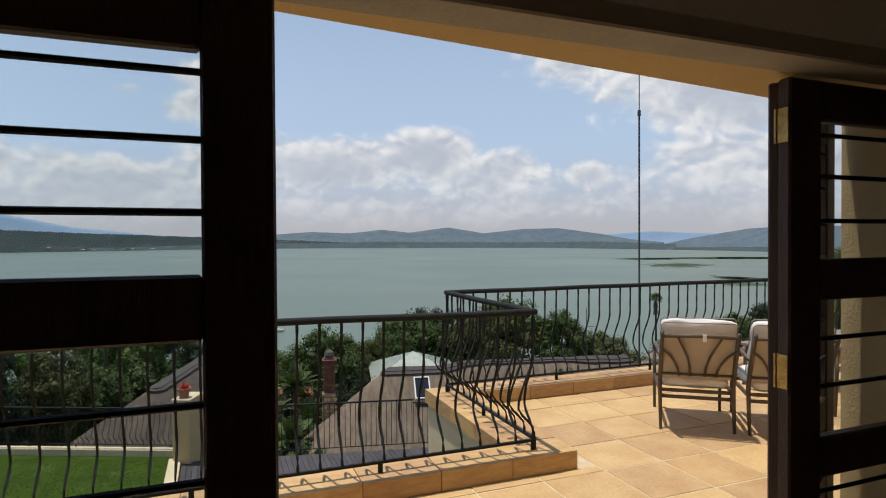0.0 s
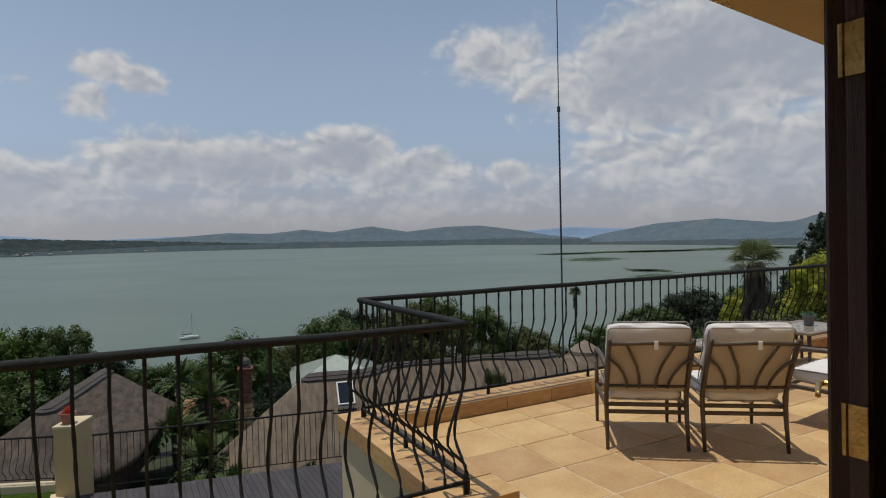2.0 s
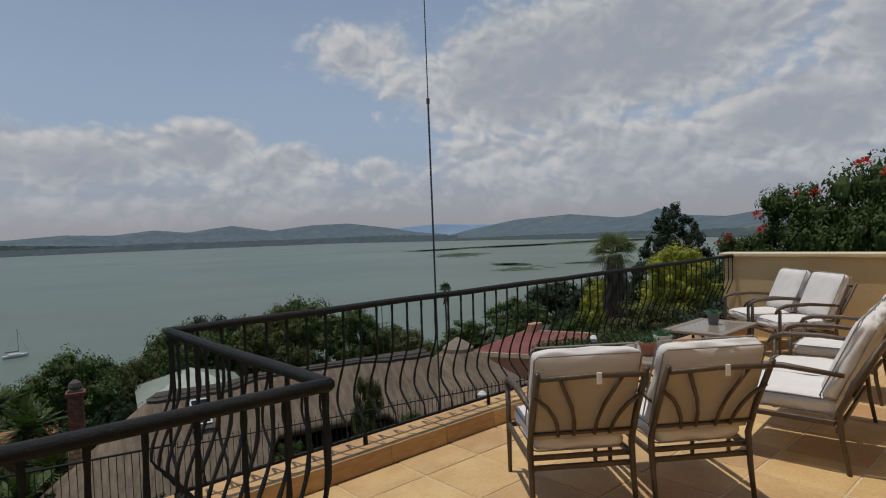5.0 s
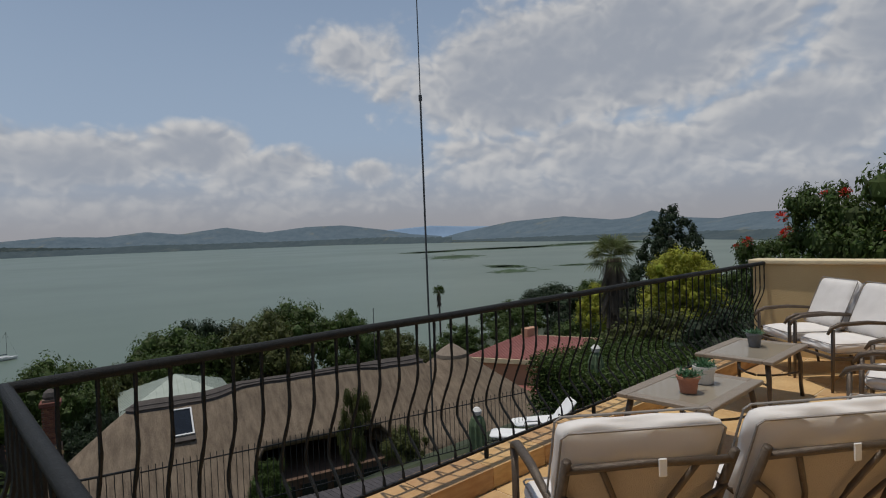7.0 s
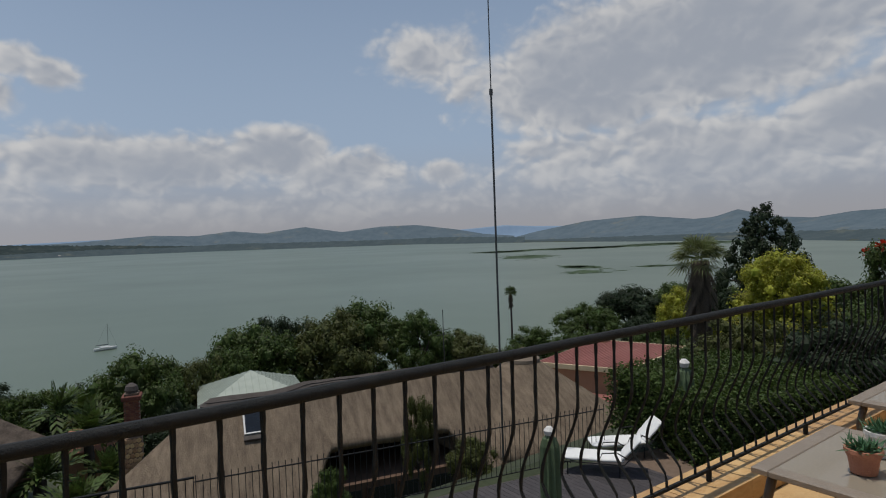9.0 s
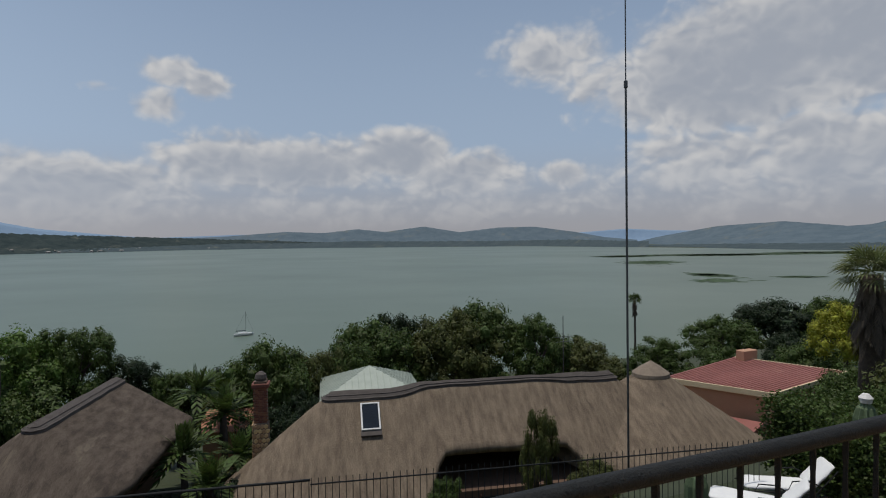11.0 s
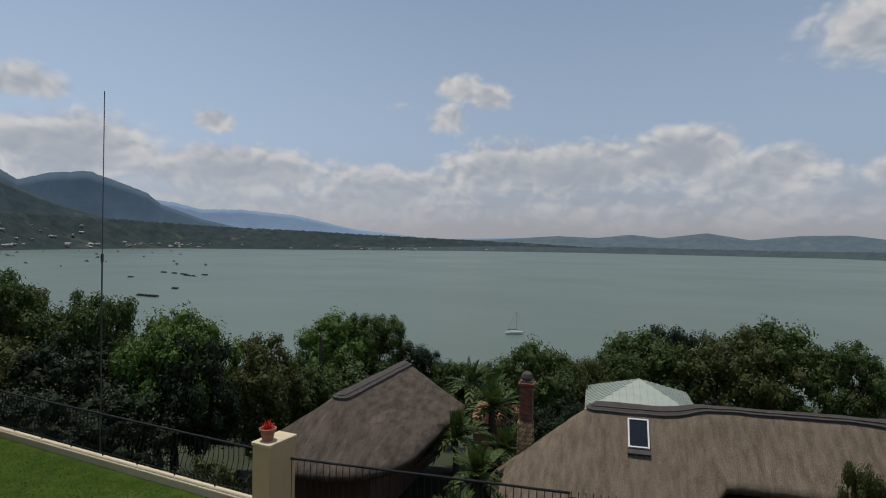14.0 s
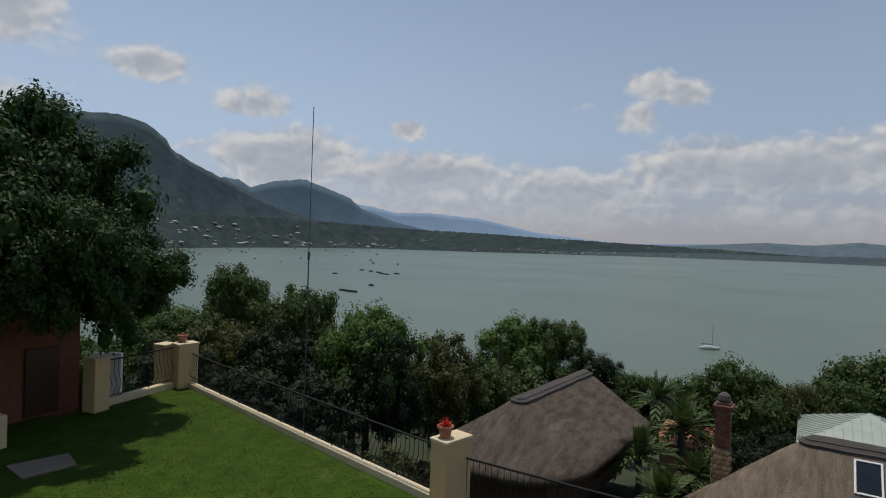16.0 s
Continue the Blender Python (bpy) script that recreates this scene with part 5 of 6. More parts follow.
# white gate wall and brick outbuilding beyond the lawn
wall_line("wall_gate", (-13.3, 18.0), (-12.6, 18.5), 0.25, -6, -2.3, M["white_paint"], "short white plastered gate wall", "wall")
bw = thing("brick_outbuilding", (-14.75, 14.5, -6.0), 0, "dark red brick outbuilding beside the lawn", "building")
part("core", box(-1.85, 1.85, -2.75, 2.75, 0, 5.1), M["brick"], bw)
part("roof", box(-2.1, 2.1, -3.1, 3.1, 5.1, 5.3, 0.03), M["dark_wall"], bw)
dm = part("door", box(1.87, 1.90, 1.2, 2.1, 2.3, 4.2, 0.01), M["door_wood"], bw, "dark timber door")
part("door_frame", box(1.87, 1.93, 1.1, 1.2, 2.3, 4.25, 0.01), M["door_wood"], dm)
wall_line("wall_low_block", (-11.2, 13.9), (-12.3, 13.9), 0.4, -6, -2.95, M["cream"], "low pale plastered wall block at the lawn corner", "wall")
pv = tagged(part("stepping_stones", prism([(-10.0, 13.3), (-9.5, 14.4), (-8.7, 14.0), (-9.0, 13.0)], LAWN, LAWN + 0.03), M["paving"]), "paved strip by the outbuilding", "paving", kind="structure")

# lower deck of boards
deckroot = structure("floor_deck", prism([(-0.4, 3.3), (20, 3.3), (20, 10.6), (13.9, 11.95), (-0.3, 15.1)], -6.5, LAWN - 0.03), M["mortar"], "substructure of the lower timber deck", "deck")
A13 = radians(-12.6)
FENCE0, FENCE1 = (0.15, 15.15), (13.9, 12.08)
board = mesh_of("deck_board", box(0, 0.118, 0, 1, 0, 0.028, 0.003), M["deck"])
for i in range(138):
    x0 = -0.34 + i * 0.124
    far_y = min(15.05 - (x0 + 0.3) * 0.2235, 15.0)
    near_y = 3.3 if x0 < 2.3 else 4.99
    if x0 > 14:
        far_y = 9.2
    b = part("deck_board", board, None, deckroot)
    b.matrix_world = Matrix.Translation((x0, near_y, LAWN - 0.028)) @ Matrix.Diagonal((1, far_y - near_y, 1, 1))
railing("fence", FENCE0, (5.2, 14.03), LAWN, -2.52, "black iron fence with plain balusters along the deck", mesh=STRAIGHT, step=0.13, group="lower fences", posts=False)
railing("fence", (5.2, 14.03), FENCE1, LAWN, -2.60, "black iron fence with spiked balusters along the deck", mesh=SPIKE, step=0.12, group="lower fences", posts=False, spikes=True)


# radio masts
def radio_mast(x, y, z0, z1, r, joint, label):
    m = thing("radio_mast", (x, y, z0), 0, label, "mast", "radio masts")
    part("lower_pole", tube([(0, 0, 0), (0, 0, joint - z0)], r, 8), M["alu"], m)
    part("upper_whip", tube([(0, 0, joint - z0), (0.02, 0, z1 - z0)], r * 0.6, 6), M["alu"], m)
    part("coupling", tube([(0, 0, joint - z0 - 0.12), (0, 0, joint - z0 + 0.12)], r * 1.8, 8), M["alu"], m)
    return m


radio_mast(18.03, 20.7, -8.7, 17.5, 0.042, 7.2, "tall thin black radio mast rising beyond the deck")
radio_mast(-7.1, 20.6, -6.4, 5.8, 0.022, 1.0, "slim radio whip mast behind the lawn fence")
tv = thing("tv_aerial", (24.2, 33.5, -10), 0, "thin television aerial behind the thatched roof", "aerial")
part("pole", tube([(0, 0, 0), (0, 0, 6.9)], 0.03, 6), M["alu"], tv)
for z, l in ((5.6, 1.3), (5.3, 1.0)):
    part("element", tube([(-l / 2, 0, z), (l / 2, 0, z)], 0.02, 5), M["alu"], tv)


# ---- thatched houses ----
def thatch_roof(name, p0, p1, half, slope, zr, label, cut=None, cone=None, hip0=1.0, hip1=1.0, wall=2.3, straw="thatch"):
    """A hipped thatched roof with rounded ends over the ridge p0-p1, with its walls under it."""
    d = Vector((p1[0] - p0[0], p1[1] - p0[1], 0))
    ln, rz = d.length, math.degrees(math.atan2(d.y, d.x))
    h = thing(name, (p0[0], p0[1], 0), rz, label, "house", "thatched houses")
    drop = half * math.tan(radians(slope))

    rows, loop = 13, []
    n_side, n_end = max(10, int(ln / 0.35)), 22
    for i in range(n_side + 1):
        loop.append((Vector((ln * i / n_side, 0, 0)), Vector((0, -1, 0))))
    for i in range(1, n_end):
        a = -math.pi / 2 + math.pi * i / n_end
        loop.append((Vector((ln, 0, 0)), Vector((math.cos(a) * hip1, math.sin(a), 0))))
    for i in range(n_side + 1):
        loop.append((Vector((ln - ln * i / n_side, 0, 0)), Vector((0, 1, 0))))
    for i in range(1, n_end):
        a = math.pi / 2 + math.pi * i / n_end
        loop.append((Vector((0, 0, 0)), Vector((math.cos(a) * hip0, math.sin(a), 0))))

    def point(o, w, v, lift):
        reach = half
        if cut and w.y == -1:
            k = smooth(cut[0], cut[0] + 1.6, o.x) * (1 - smooth(cut[1] - 1.6, cut[1], o.x))
            reach = half - cut[2] * k
        p = o + w * reach * v
        dd = reach * v
        z = zr - dd * math.tan(radians(slope)) + 0.22 * (v ** 2) + 0.10 * smooth(0, 0.2, v) - 0.1
        if cut:
            z += (0.22 * smooth(2.6, 4.6, o.x) - 0.12) * (1 - smooth(0.0, 0.5, v))
        z += 0.055 * noise.noise(Vector((p.x * 0.9, p.y * 0.9, zr))) + 0.018 * noise.noise(Vector((p.x * 5, p.y * 5, 1)))
        return Vector((p.x, p.y, z + lift))

    bm = bmesh.new()
    rings = [[bm.verts.new(point(o, w, j / rows, 0)) for o, w in loop] for j in range(rows + 1)]
    rings.append([bm.verts.new(point(o, w, 0.985, -0.33)) for o, w in loop])
    rings.append([bm.verts.new(point(o, w, 0.75, -0.40)) for o, w in loop])
    nn = len(loop)
    for r0, r1 in zip(rings, rings[1:]):
        for k in range(nn):
            bm.faces.new((r0[k], r1[k], r1[(k + 1) % nn], r0[(k + 1) % nn]))
    part("roof", bm, M[straw], h, "weathered grey-brown thatch", True)
    # ridge cap, scalloped along its lower edge
    bm = bmesh.new()
    cl = [(o, w) for o, w in loop]
    r0 = [bm.verts.new(point(o, w, 0.0, 0.10)) for o, w in cl]
    r1 = [bm.verts.new(point(o, w, 0.40 / half, 0.085)) for o, w in cl]
    r2 = [bm.verts.new(point(o, w, 0.43 / half, 0.01)) for o, w in cl]
    for a, b in ((r0, r1), (r1, r2)):
        for k in range(nn):
            bm.faces.new((a[k], b[k], b[(k + 1) % nn], a[(k + 1) % nn]))
    cap = part("ridge_cap", bm, M["thatch_cap"], h, "smooth dark ridge cap", True)
    for v, lift, rad in ((0.40 / half, 0.10, 0.04), (0.22 / half, 0.115, 0.028)):
        pts = [point(o, w, v, lift) for o, w in loop]
        part("binding_roll", tube(pts + pts[:1], rad, 6, None, False), M["thatch_cap"], cap, smooth=True)
    part("wall", rot_about(box(-half * 0.55, ln + half * 0.55, -half * 0.66, half * 0.7, zr - drop - wall, zr - drop + 0.4), Matrix.Identity(4)), M["dark_wall"], h, "brown plastered wall")
    if cone:
        cx, cy, cz, cr, cs = cone
        bm, rr = bmesh.new(), []
        for j in range(13):
            v = j / 12
            ring = []
            for k in range(44):
                a = k * math.tau / 44
                p = Vector((cx + math.cos(a) * cr * v, cy + math.sin(a) * cr * v, 0))
                z = cz - cr * v * cs + 0.25 * v * v + 0.05 * noise.noise(Vector((p.x, p.y, 2))) + 0.018 * noise.noise(Vector((p.x * 5, p.y * 5, 1)))
                ring.append(bm.verts.new((p.x, p.y, z)))
            rr.append(ring)
        rr.append([bm.verts.new((v.co.x, v.co.y, v.co.z - 0.35)) for v in rr[-1]])
        for a, b in zip(rr, rr[1:]):
            for k in range(44):
                bm.faces.new((a[k], b[k], b[(k + 1) % 44], a[(k + 1) % 44]))
        part("cone_roof", bm, M["thatch"], h, "round conical thatch roof", True)
        capm = lathe([(0.95, cz - 0.9 * cs), (0.93, cz - 0.8 * cs + 0.1), (0.5, cz - 0.36 * cs + 0.1), (0.1, cz + 0.08), (0.02, cz + 0.14)], 20)
        part("cone_cap", rot_about(capm, Matrix.Translation((cx, cy, 0))), M["paving"], h, "weathered grey-brown cap on the cone")
        part("round_wall", rot_about(lathe([(cr * 0.8, cz - cr * cs - wall), (cr * 0.8, cz - cr * cs + 0.4)], 28), Matrix.Translation((cx, cy, 0))), M["dark_wall"], h)
    return h


main = thatch_roof("thatched_house", (9.3, 30.9), (23.0, 27.85), 4.9, 42, -5.30, "large thatched house with a skylight and a conical end", cut=(3.4, 12.0, 2.1), cone=(16.3, -0.2, -4.9, 5.6, 0.72))
side = thatch_roof("thatched_cottage", (-2.3, 30.9), (-0.25, 38.4), 3.7, 36, -5.30, "small thatched cottage with rounded ends", hip0=1.0, hip1=0.55, straw="thatch_old")


def on_main(x, dist, lift=0.0):
    """A place on the front slope of the large roof, dist metres down from the ridge in plan."""
    return Vector((x, -dist, -5.30 - dist * math.tan(radians(42)) + 0.1 + lift))


sk = part("skylight", bmesh.new(), None, main, "framed roof window")
mm = Matrix.Translation(on_main(1.75, 1.35, 0.08)) @ Matrix.Rotation(radians(42), 4, "X")
part("skylight_glass", rot_about(box(-0.36, 0.36, -0.62, 0.62, -0.05, 0.05), mm), M["skylight"], sk, "dark reflective glass")
for x0, x1, y0, y1 in ((-0.43, -0.36, -0.69, 0.69), (0.36, 0.43, -0.69, 0.69), (-0.36, 0.36, 0.62, 0.69), (-0.36, 0.36, -0.69, -0.62)):
    part("skylight_frame", rot_about(box(x0, x1, y0, y1, -0.12, 0.09, 0.008), mm), M["white_frame"], sk, "pale metal frame")
part("skylight_apron", rot_about(box(-0.46, 0.46, -0.95, -0.70, -0.08, 0.03, 0.01), mm), M["thatch_cap"], sk, "lead apron")
# openings under the eyebrow eave
for k in range(4):
    wn = part("window", box(4.9 + k * 1.5, 6.1 + k * 1.5, -3.29, -3.26, -11.6, -9.6), M["skylight"], main, "dark glazed door")
    part("window_frame", box(4.82 + k * 1.5, 4.9 + k * 1.5, -3.32, -3.24, -11.6, -9.5, 0.01), M["door_wood"], wn)

# chimney of brick with a stone-faced front
ch = thing("chimney", (6.35, 32.6, -11.0), -12, "tall brick chimney with a rubble stone breast", "chimney")
ch.scale = (0.8, 0.8, 1.0)
part("core", box(-0.36, 0.36, -0.36, 0.36, 0, 6.05), M["mortar"], ch)
part("breast", box(-0.45, 0.45, -0.6, 0.1, 0, 4.1), M["mortar"], ch)
part("crown", box(-0.5, 0.5, -0.5, 0.5, 5.75, 5.95, 0.03), M["brick"], ch)
part("cowl", rot_about(lathe([(0.3, 0), (0.36, 0.12), (0.3, 0.3), (0.12, 0.42)], 12), Matrix.Translation((0, 0, 6.05))), M["thatch_cap"], ch, "grey chimney cowl")
brick_me = mesh_of("brick", box(-0.11, 0.11, 0, 0.05, -0.036, 0.036, 0.006), M["brick"])
stone_bm = bmesh.new()
bmesh.ops.create_icosphere(stone_bm, subdivisions=1, radius=1)
for v in stone_bm.verts:
    v.co = Vector((v.co.x * 0.15, v.co.y * 0.05, v.co.z * 0.12)) * (1 + 0.25 * noise.noise(v.co * 2))
stone_me = mesh_of("stone", stone_bm, M["stone"])
for r in range(20):
    for k in range(3):
        for side_i, (ox, oy, rot) in enumerate(((0, -0.36, 180), (-0.36, 0, 90))):
            b = part("brick", brick_me, None, ch)
            s = -0.24 + 0.24 * k + (0.06 if r % 2 else -0.02)
            b.matrix_local = Matrix.Translation((ox + (s if side_i == 0 else 0), oy + (s if side_i else 0), 4.15 + r * 0.083)) @ Matrix.Rotation(radians(rot), 4, "Z")
for r in range(15):
    for k in range(4):
        b = part("stone", stone_me, None, ch)
        b.matrix_local = Matrix.Translation((-0.34 + 0.225 * k + (0.07 if r % 2 else -0.03), -0.6, 0.9 + r * 0.22)) @ Matrix.Rotation(rg.uniform(-0.5, 0.5), 4, "Y")
        if k < 3:
            b = part("stone", stone_me, None, ch)
            b.matrix_local = Matrix.Translation((-0.45, -0.5 + 0.28 * k, 0.95 + r * 0.22)) @ Matrix.Rotation(radians(90), 4, "Z")


# pale green sheet-metal pyramid roof and red sheet roof
def sheet_roof(parent, corners, apex, material, name="roof", ribs=16):
    cs, ap = [Vector(c) for c in corners], [Vector(a) for a in apex]
    bm = bmesh.new()
    v = [bm.verts.new(c) for c in cs]
    a = [bm.verts.new(c) for c in ap]
    if len(a) == 1:
        fs = [(v[i], v[(i + 1) % 4], a[0]) for i in range(4)]
    else:
        fs = [(v[0], v[1], a[1], a[0]), (v[1], v[2], a[1]), (v[2], v[3], a[0], a[1]), (v[3], v[0], a[0])]
    for f in fs:
        bm.faces.new(f)
    bm.faces.new(v[::-1])
    root = part(name, bm, material, parent)
    faces_at = [(cs[i], cs[(i + 1) % 4], ap[0] if len(ap) == 1 or i in (3,) else ap[-1], ap[0]) for i in range(4)]
    for p, q, r, s in faces_at:
        for k in range(1, ribs):
            t = k / ribs
            lo = p.lerp(q, t)
            top = s.lerp(r, t)
            if len(ap) == 1 or r == s:
                hi = lo + (s - p.lerp(q, 0.5)) * (1 - abs(2 * t - 1)) * 0.99
            else:
                hi = top
            up = Vector((0, 0, 0.02))
            part("sheet_rib", tube([lo + up, hi + up], 0.022, 4), material, root)
    return root


gp = thing("green_roofed_pavilion", (14.4, 42, -0.25), -12, "pavilion with a pale green ribbed metal roof", "building")
sheet_roof(gp, [(-3.3, -3.2, -8.0), (3.3, -3.2, -8.0), (3.3, 3.2, -8.0), (-3.3, 3.2, -8.0)], [(0, 0, -6.6)], M["green_roof"])
part("wall", box(-3.1, 3.1, -2.9, 2.9, -13.5, -8.02), M["dark_wall"], gp)
rh = thing("red_roofed_house", (0, 0, 0), 0, "house with a faded red sheet roof and terracotta walls", "house")
RC = [Vector(c) for c in ((29.03, 30.22, -6.7), (31.45, 24.93, -6.7), (37.28, 24.79, -6.1), (35.2, 30.48, -6.1))]
bm = bmesh.new()
lo = [bm.verts.new(c - Vector((0, 0, 0.12))) for c in RC]
hi = [bm.verts.new(c) for c in RC]
bm.faces.new(hi), bm.faces.new(lo[::-1])
for k in range(4):
    bm.faces.new((lo[k], lo[(k + 1) % 4], hi[(k + 1) % 4], hi[k]))
rf = part("roof", bm, M["red_roof"], rh, "faded red ribbed sheet roof")
for k in range(1, 26):
    a, b = RC[0].lerp(RC[1], k / 26), RC[3].lerp(RC[2], k / 26)
    part("sheet_rib", tube([a + Vector((0, 0, 0.02)), b + Vector((0, 0, 0.02))], 0.03, 4), M["red_roof"], rf)
for a, b in ((0, 1), (1, 2), (2, 3)):
    d = (RC[b] - RC[a])
    q = box(0, d.length, -0.05, 0.05, -0.28, 0.03, 0.01)
    rot_about(q, Matrix.Translation(RC[a]) @ d.to_track_quat("X", "Z").to_matrix().to_4x4())
    part("bargeboard", q, M["cream"], rh, "cream painted bargeboard")
cen = sum(RC, Vector()) / 4
wl = prism([((c - cen) * 0.93 + cen).to_2d().to_tuple() for c in RC], -12.5, -6.75)
part("wall", wl, M["pink_wall"], rh, "terracotta painted wall")
cq = RC[3].lerp(RC[2], 0.12)
part("chimney", box(cq.x - 0.6, cq.x + 0.6, cq.y - 0.3, cq.y + 0.3, cq.z - 0.8, cq.z + 0.55, 0.03), M["pink_wall"], rh)
fr = RC[0].lerp(RC[1], 0.45)
lt = box(-2.6, 2.6, -2.0, 0.0, -0.06, 0.06, 0.01)
rot_about(lt, Matrix.Translation((fr.x - 0.2, fr.y - 0.3, -8.3)) @ Matrix.Rotation(math.atan2(RC[1].y - RC[0].y, RC[1].x - RC[0].x), 4, "Z"))
part("lean_to_roof", lt, M["red_roof"], rh, "low red lean-to roof")


# hedge
def hedge(x0, x1, y0, y1, z0, z1, label, seed, n=30000):
    r6 = random.Random(seed)
    h = thing("hedge", ((x0 + x1) / 2, (y0 + y1) / 2, z0), -12, label, "hedge")
    hx, hy, hz = (x1 - x0) / 2, (y1 - y0) / 2, z1 - z0
    # solid core in a darker leaf colour paints the shade between the leaves
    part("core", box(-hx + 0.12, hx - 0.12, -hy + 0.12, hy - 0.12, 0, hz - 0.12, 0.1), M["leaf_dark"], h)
    vs, fs = [], []
    for i in range(n):
        f = r6.random()
        if f < 0.45:
            p = Vector((r6.uniform(-hx, hx), r6.uniform(-hy, hy), hz))
        elif f < 0.72:
            p = Vector((r6.uniform(-hx, hx), -hy, r6.uniform(0, hz)))
        elif f < 0.95:
            p = Vector((-hx, r6.uniform(-hy, hy), r6.uniform(0, hz)))
        else:
            p = Vector((hx, r6.uniform(-hy, hy), r6.uniform(0, hz)))
        p += Vector((r6.gauss(0, 0.07), r6.gauss(0, 0.07), r6.gauss(0, 0.07) + 0.12 * noise.noise(p * 0.9)))
        a = Vector((r6.gauss(0, 1), r6.gauss(0, 1), r6.gauss(0, 0.6))).normalized() * 0.046
        b = a.cross(Vector((r6.gauss(0, 1), r6.gauss(0, 1), r6.gauss(0, 1)))).normalized() * 0.028
        i0 = len(vs)
        vs += [tuple(p - a), tuple(p + b), tuple(p + a), tuple(p - b)]
        fs.append((i0, i0 + 1, i0 + 2, i0 + 3))
    me = bpy.data.meshes.new("leaves")
    me.from_pydata(vs, [], fs)
    me.materials.append(M["leaf"])
    part("leaves", me, None, h)


hedge(15.2, 20.2, 9.0, 12.9, LAWN, -2.2, "clipped dense green hedge beside the lower deck", 3)


def column_cactus(x, y, z0, h, r, label, arms=0):
    c = thing("column_cactus", (x, y, z0), 0, label, "cactus", "column cacti")

    def rib(bm, pts, rad):
        rings = []
        for p, rr in zip(pts, rad):
            rings.append([bm.verts.new((p[0] + math.cos(k * math.tau / 20) * rr * (1 + 0.16 * (-1) ** k), p[1] + math.sin(k * math.tau / 20) * rr * (1 + 0.16 * (-1) ** k), p[2])) for k in range(20)])
        for a, b in zip(rings, rings[1:]):
            for k in range(20):
                bm.faces.new((a[k], a[(k + 1) % 20], b[(k + 1) % 20], b[k]))
        bm.faces.new(rings[-1])
        return bm

    part("stem", rib(bmesh.new(), [(0, 0, t * h) for t in (0, 0.3, 0.6, 0.85, 0.95, 1.0)], [r, r * 1.05, r, r * 0.95, r * 0.7, r * 0.25]), M["pale_skin"], c)
    part("flower_tip", rot_about(lathe([(r * 0.5, 0), (r * 0.65, r * 0.5), (r * 0.3, r * 0.9)], 10), Matrix.Translation((0, 0, h))), M["white_pot"], c, "pale bud on top")


column_cactus(11.0, 11.0, LAWN, 1.45, 0.17, "pale green ribbed column cactus by the deck fence")
column_cactus(15.5, 11.0, LAWN, 2.05, 0.2, "pale green ribbed column cactus beside the hedge")


def sun_lounger(x, y, rz, label):
    s = thing("sun_lounger", (x, y, LAWN), rz, label, "sun lounger", "deck loungers")
    part("mattress", rot_about(pillow(1.3, 0.6, 0.09, 0.3, 5), Matrix.Translation((0, 0, 0.3))), M["lounger"], s, "white cushion", True)
    part("backrest", rot_about(pillow(0.62, 0.6, 0.08, 0.3, 5), Matrix.Translation((0.62, 0, 0.34)) @ Matrix.Rotation(radians(-48), 4, "Y") @ Matrix.Translation((0.31, 0, 0))), M["lounger"], s, "raised white back cushion", True)
    for sy in (-0.31, 0.31):
        part("side_frame", tube([(-0.66, sy, 0.28), (0.65, sy, 0.28), (1.05, sy, 0.75)], 0.014, 6), M["iron"], s)
        for lx in (-0.55, 0.55):
            part("leg", tube([(lx, sy, 0), (lx, sy, 0.28)], 0.014, 6), M["iron"], s)
        part("arm", tube([(0.1, sy * 1.1, 0.3), (0.2, sy * 1.1, 0.52), (0.5, sy * 1.1, 0.55), (0.75, sy * 1.1, 0.42)], 0.014, 6), M["iron"], s)
    return s


sun_lounger(13.05, 11.7, -52, "white cushioned metal sun lounger on the deck")
sun_lounger(14.15, 11.95, -32, "white cushioned metal sun lounger on the deck")

# shrub in front of the thatched house, utility poles, garden roofs between the trees
tree(11.5, 16.6, -2.75, 1.15, 2.9, 3, "leaf_olive", "feathery upright shrub beyond the deck fence", "shrub", "garden shrubs", 0.9, 5)
tree(9.0, 16.9, -4.4, 1.3, 1.6, 1, "leaf", "low green shrub beyond the deck fence", "shrub", "garden shrubs", 0.9, 6)
tree(13.0, 16.2, -4.2, 1.5, 1.6, 0, "leaf_olive", "low green shrub beyond the deck fence", "shrub", "garden shrubs", 0.9, 7)
for x, y, zt in ((-10.6, 41, -4.8), (-6.2, 42, -4.6)):
    up = thing("utility_pole", (x, y, zt - 8), 0, "weathered dark timber utility pole among trees", "pole", "utility poles")
    part("pole", tube([(0, 0, 0), (0.02, 0, 8)], [0.14, 0.1], 8), M["bark"], up)
for x, y, z, wd in ((6.2, 43.5, -9.6, 4.0), (47.5, 62, -14.6, 6.0)):
    hh = thing("tiled_outhouse", (x, y, z - 3), -15, "small outhouse with an orange-red tiled roof", "building", "outhouses")
    part("wall", box(-wd / 2, wd / 2, -1.5, 1.5, 0, 2.6), M["pink_wall"], hh)
    rb = bmesh.new()
    vv = [rb.verts.new(c) for c in ((-wd / 2 - 0.3, -1.9, 2.6), (wd / 2 + 0.3, -1.9, 2.6), (wd / 2 + 0.3, 1.9, 2.6), (-wd / 2 - 0.3, 1.9, 2.6), (-wd / 2, 0, 3.5), (wd / 2, 0, 3.5))]
    for f in ((0, 1, 5, 4), (2, 3, 4, 5), (1, 2, 5), (3, 0, 4), (3, 2, 1, 0)):
        rb.faces.new([vv[q] for q in f])
    part("roof", rb, M["terracotta"], hh, "orange tiled roof")

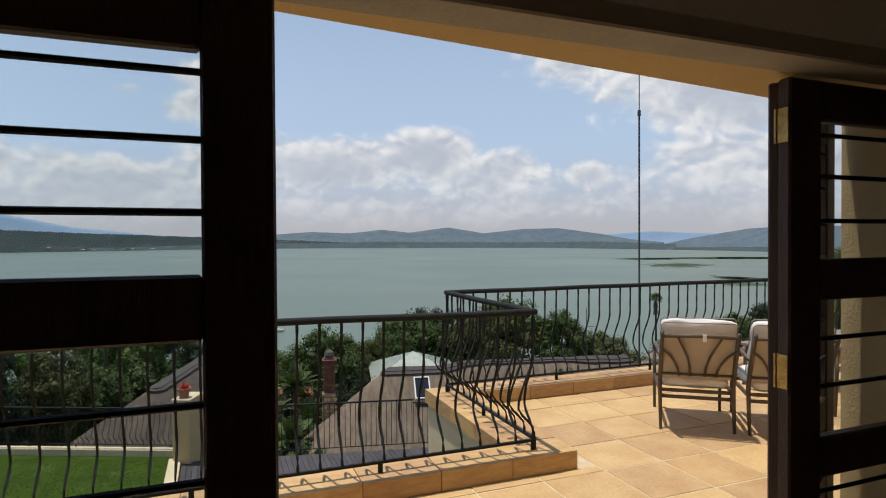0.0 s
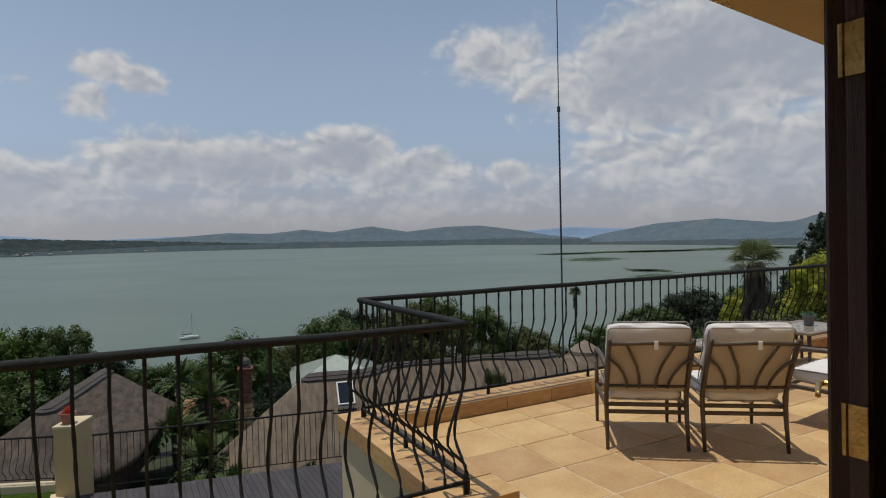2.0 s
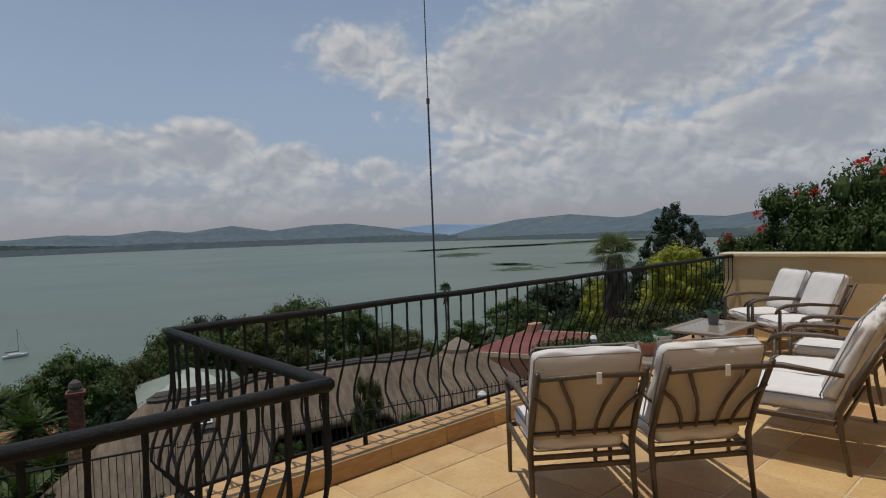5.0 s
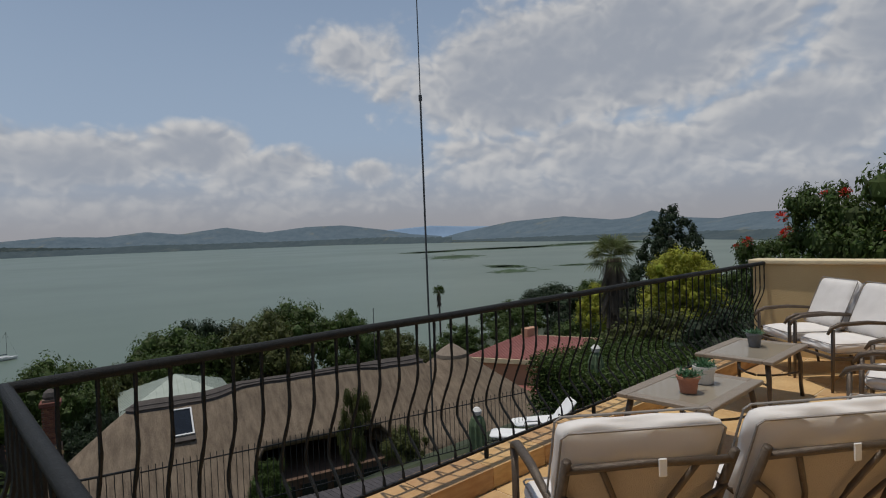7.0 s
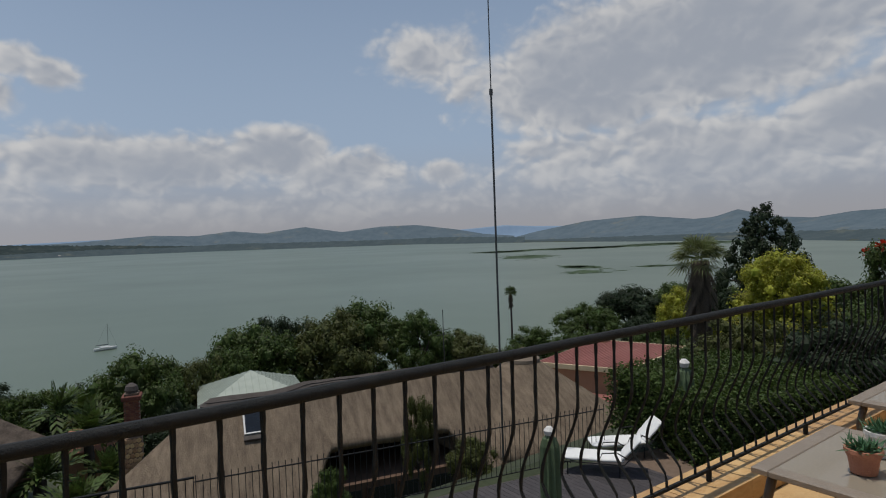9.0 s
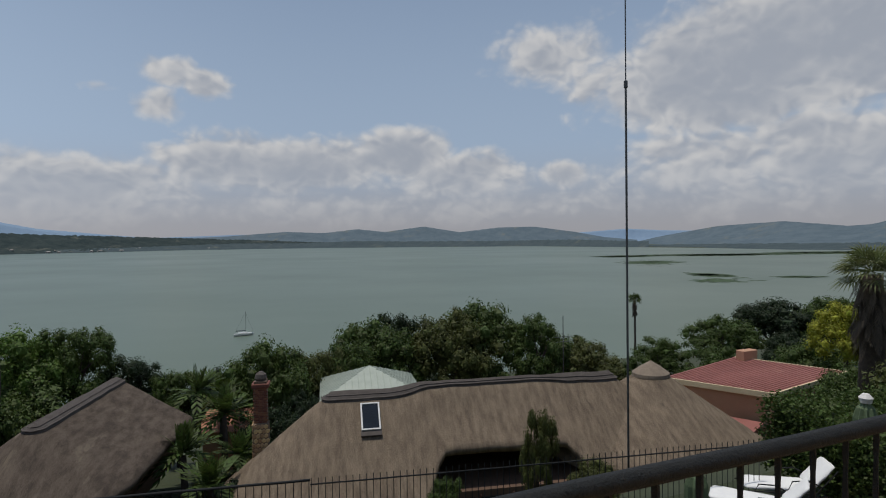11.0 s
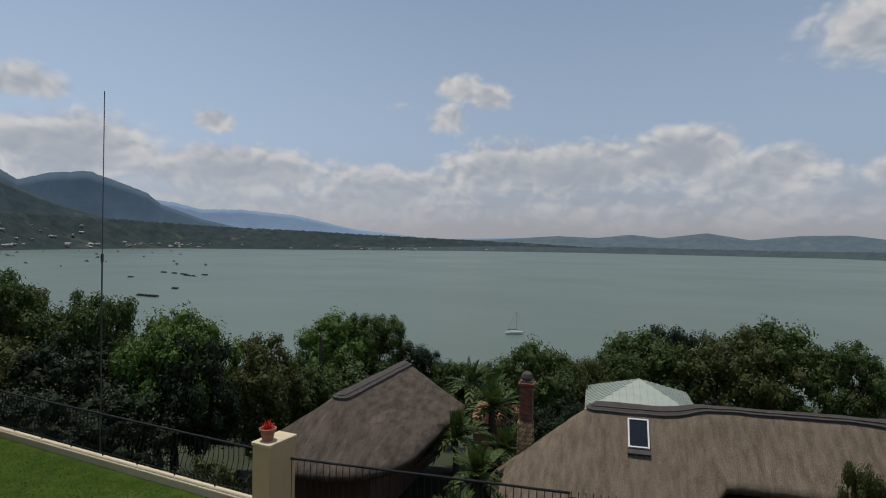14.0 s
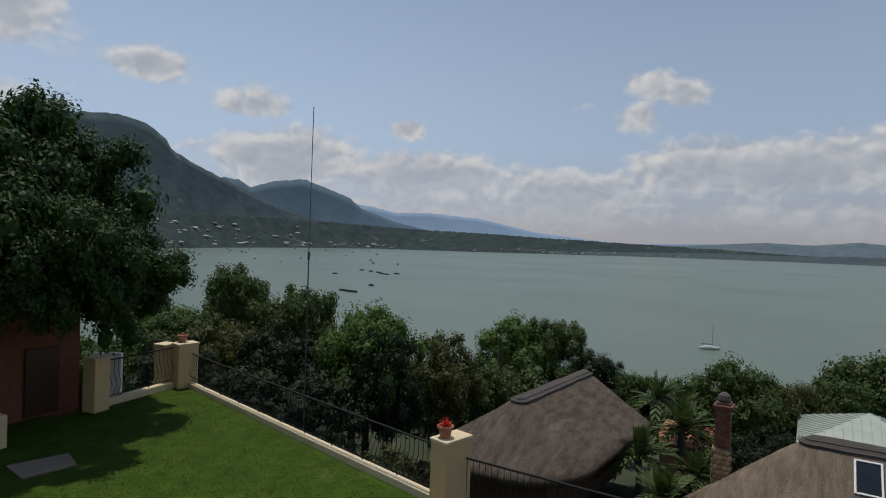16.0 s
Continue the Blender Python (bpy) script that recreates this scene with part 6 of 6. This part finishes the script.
# ---- terrace tiles, last ----
P = 0.48
tile_me = mesh_of("tile", box(-P / 2 + 0.006, P / 2 - 0.006, -P / 2 + 0.006, P / 2 - 0.006, -0.02, 0.0, 0.004), M["tile"])
rt = random.Random(77)
count, rest = 0, bmesh.new()
cells = []
for i in range(-17, 12):
    for j in range(-16, 8):
        x, y = 5.35 + (i + 0.5) * P, 2.47 + (j + 0.5) * P
        x0, x1, y0, y1 = x - P / 2 + 0.006, x + P / 2 - 0.006, y - P / 2 + 0.006, y + P / 2 - 0.006
        x1 = min(x1, 9.79)
        ymax = 4.70 if x0 > 2.6 else 3.05
        y1 = min(y1, ymax)
        if x1 - x0 < 0.05 or y1 - y0 < 0.05 or x0 < -2.8:
            continue
        cells.append((x0, x1, y0, y1))
cells.sort(key=lambda c: (c[3] < 1.3, abs(c[0] - 4.0)))
rest_cells = []
for x0, x1, y0, y1 in cells:
    if x0 < 2.79 < x1 and y1 > 3.05:
        x0 = 2.795
    if x0 >= x1 - 0.03:
        continue
    if count < 290:
        t = part("tile", tile_me, None, floor)
        t.location = ((x0 + x1) / 2, (y0 + y1) / 2, rt.uniform(-0.0015, 0.0015))
        t.scale = ((x1 - x0) / (P - 0.012), (y1 - y0) / (P - 0.012), 1)
        count += 1
    else:
        box(x0, x1, y0, y1, -0.02, 0.0, bm=rest)
if len(rest.verts):
    tagged(part("tile_field", rest, M["tile"], floor), kind="stuff")
# coping tiles on the kerbs
cop_me = mesh_of("coping_tile", box(-0.5, 0.5, -0.5, 0.5, -0.5, 0.5), M["coping"])
kerb = structure("trim_kerb", box(-2.9, 2.4, 3.10, 3.25, 0.10, 0.11), M["grout"], "stone-tiled kerb under the railing", "kerb")


def cope(x0, x1, y0, y1):
    t = part("coping_tile", cop_me, None, kerb)
    t.matrix_local = Matrix.LocRotScale(((x0 + x1) / 2, (y0 + y1) / 2, (KERB + 0.002) / 2), Euler((0, 0, rt.uniform(-0.003, 0.003))), (x1 - x0 - 0.006, y1 - y0 - 0.004, KERB - 0.004 + rt.uniform(-0.002, 0.002)))


x = 2.795
while x > -2.4:
    cope(x - 0.5, x, 3.045, 3.33)
    x -= 0.5
y = 3.335
while y < 4.6:
    cope(2.37, 2.795, y, min(y + 0.5, 4.695))
    y += 0.5
x = 2.37
while x < 9.7:
    cope(x, min(x + 0.5, 9.79), 4.70, 5.0)
    x += 0.5
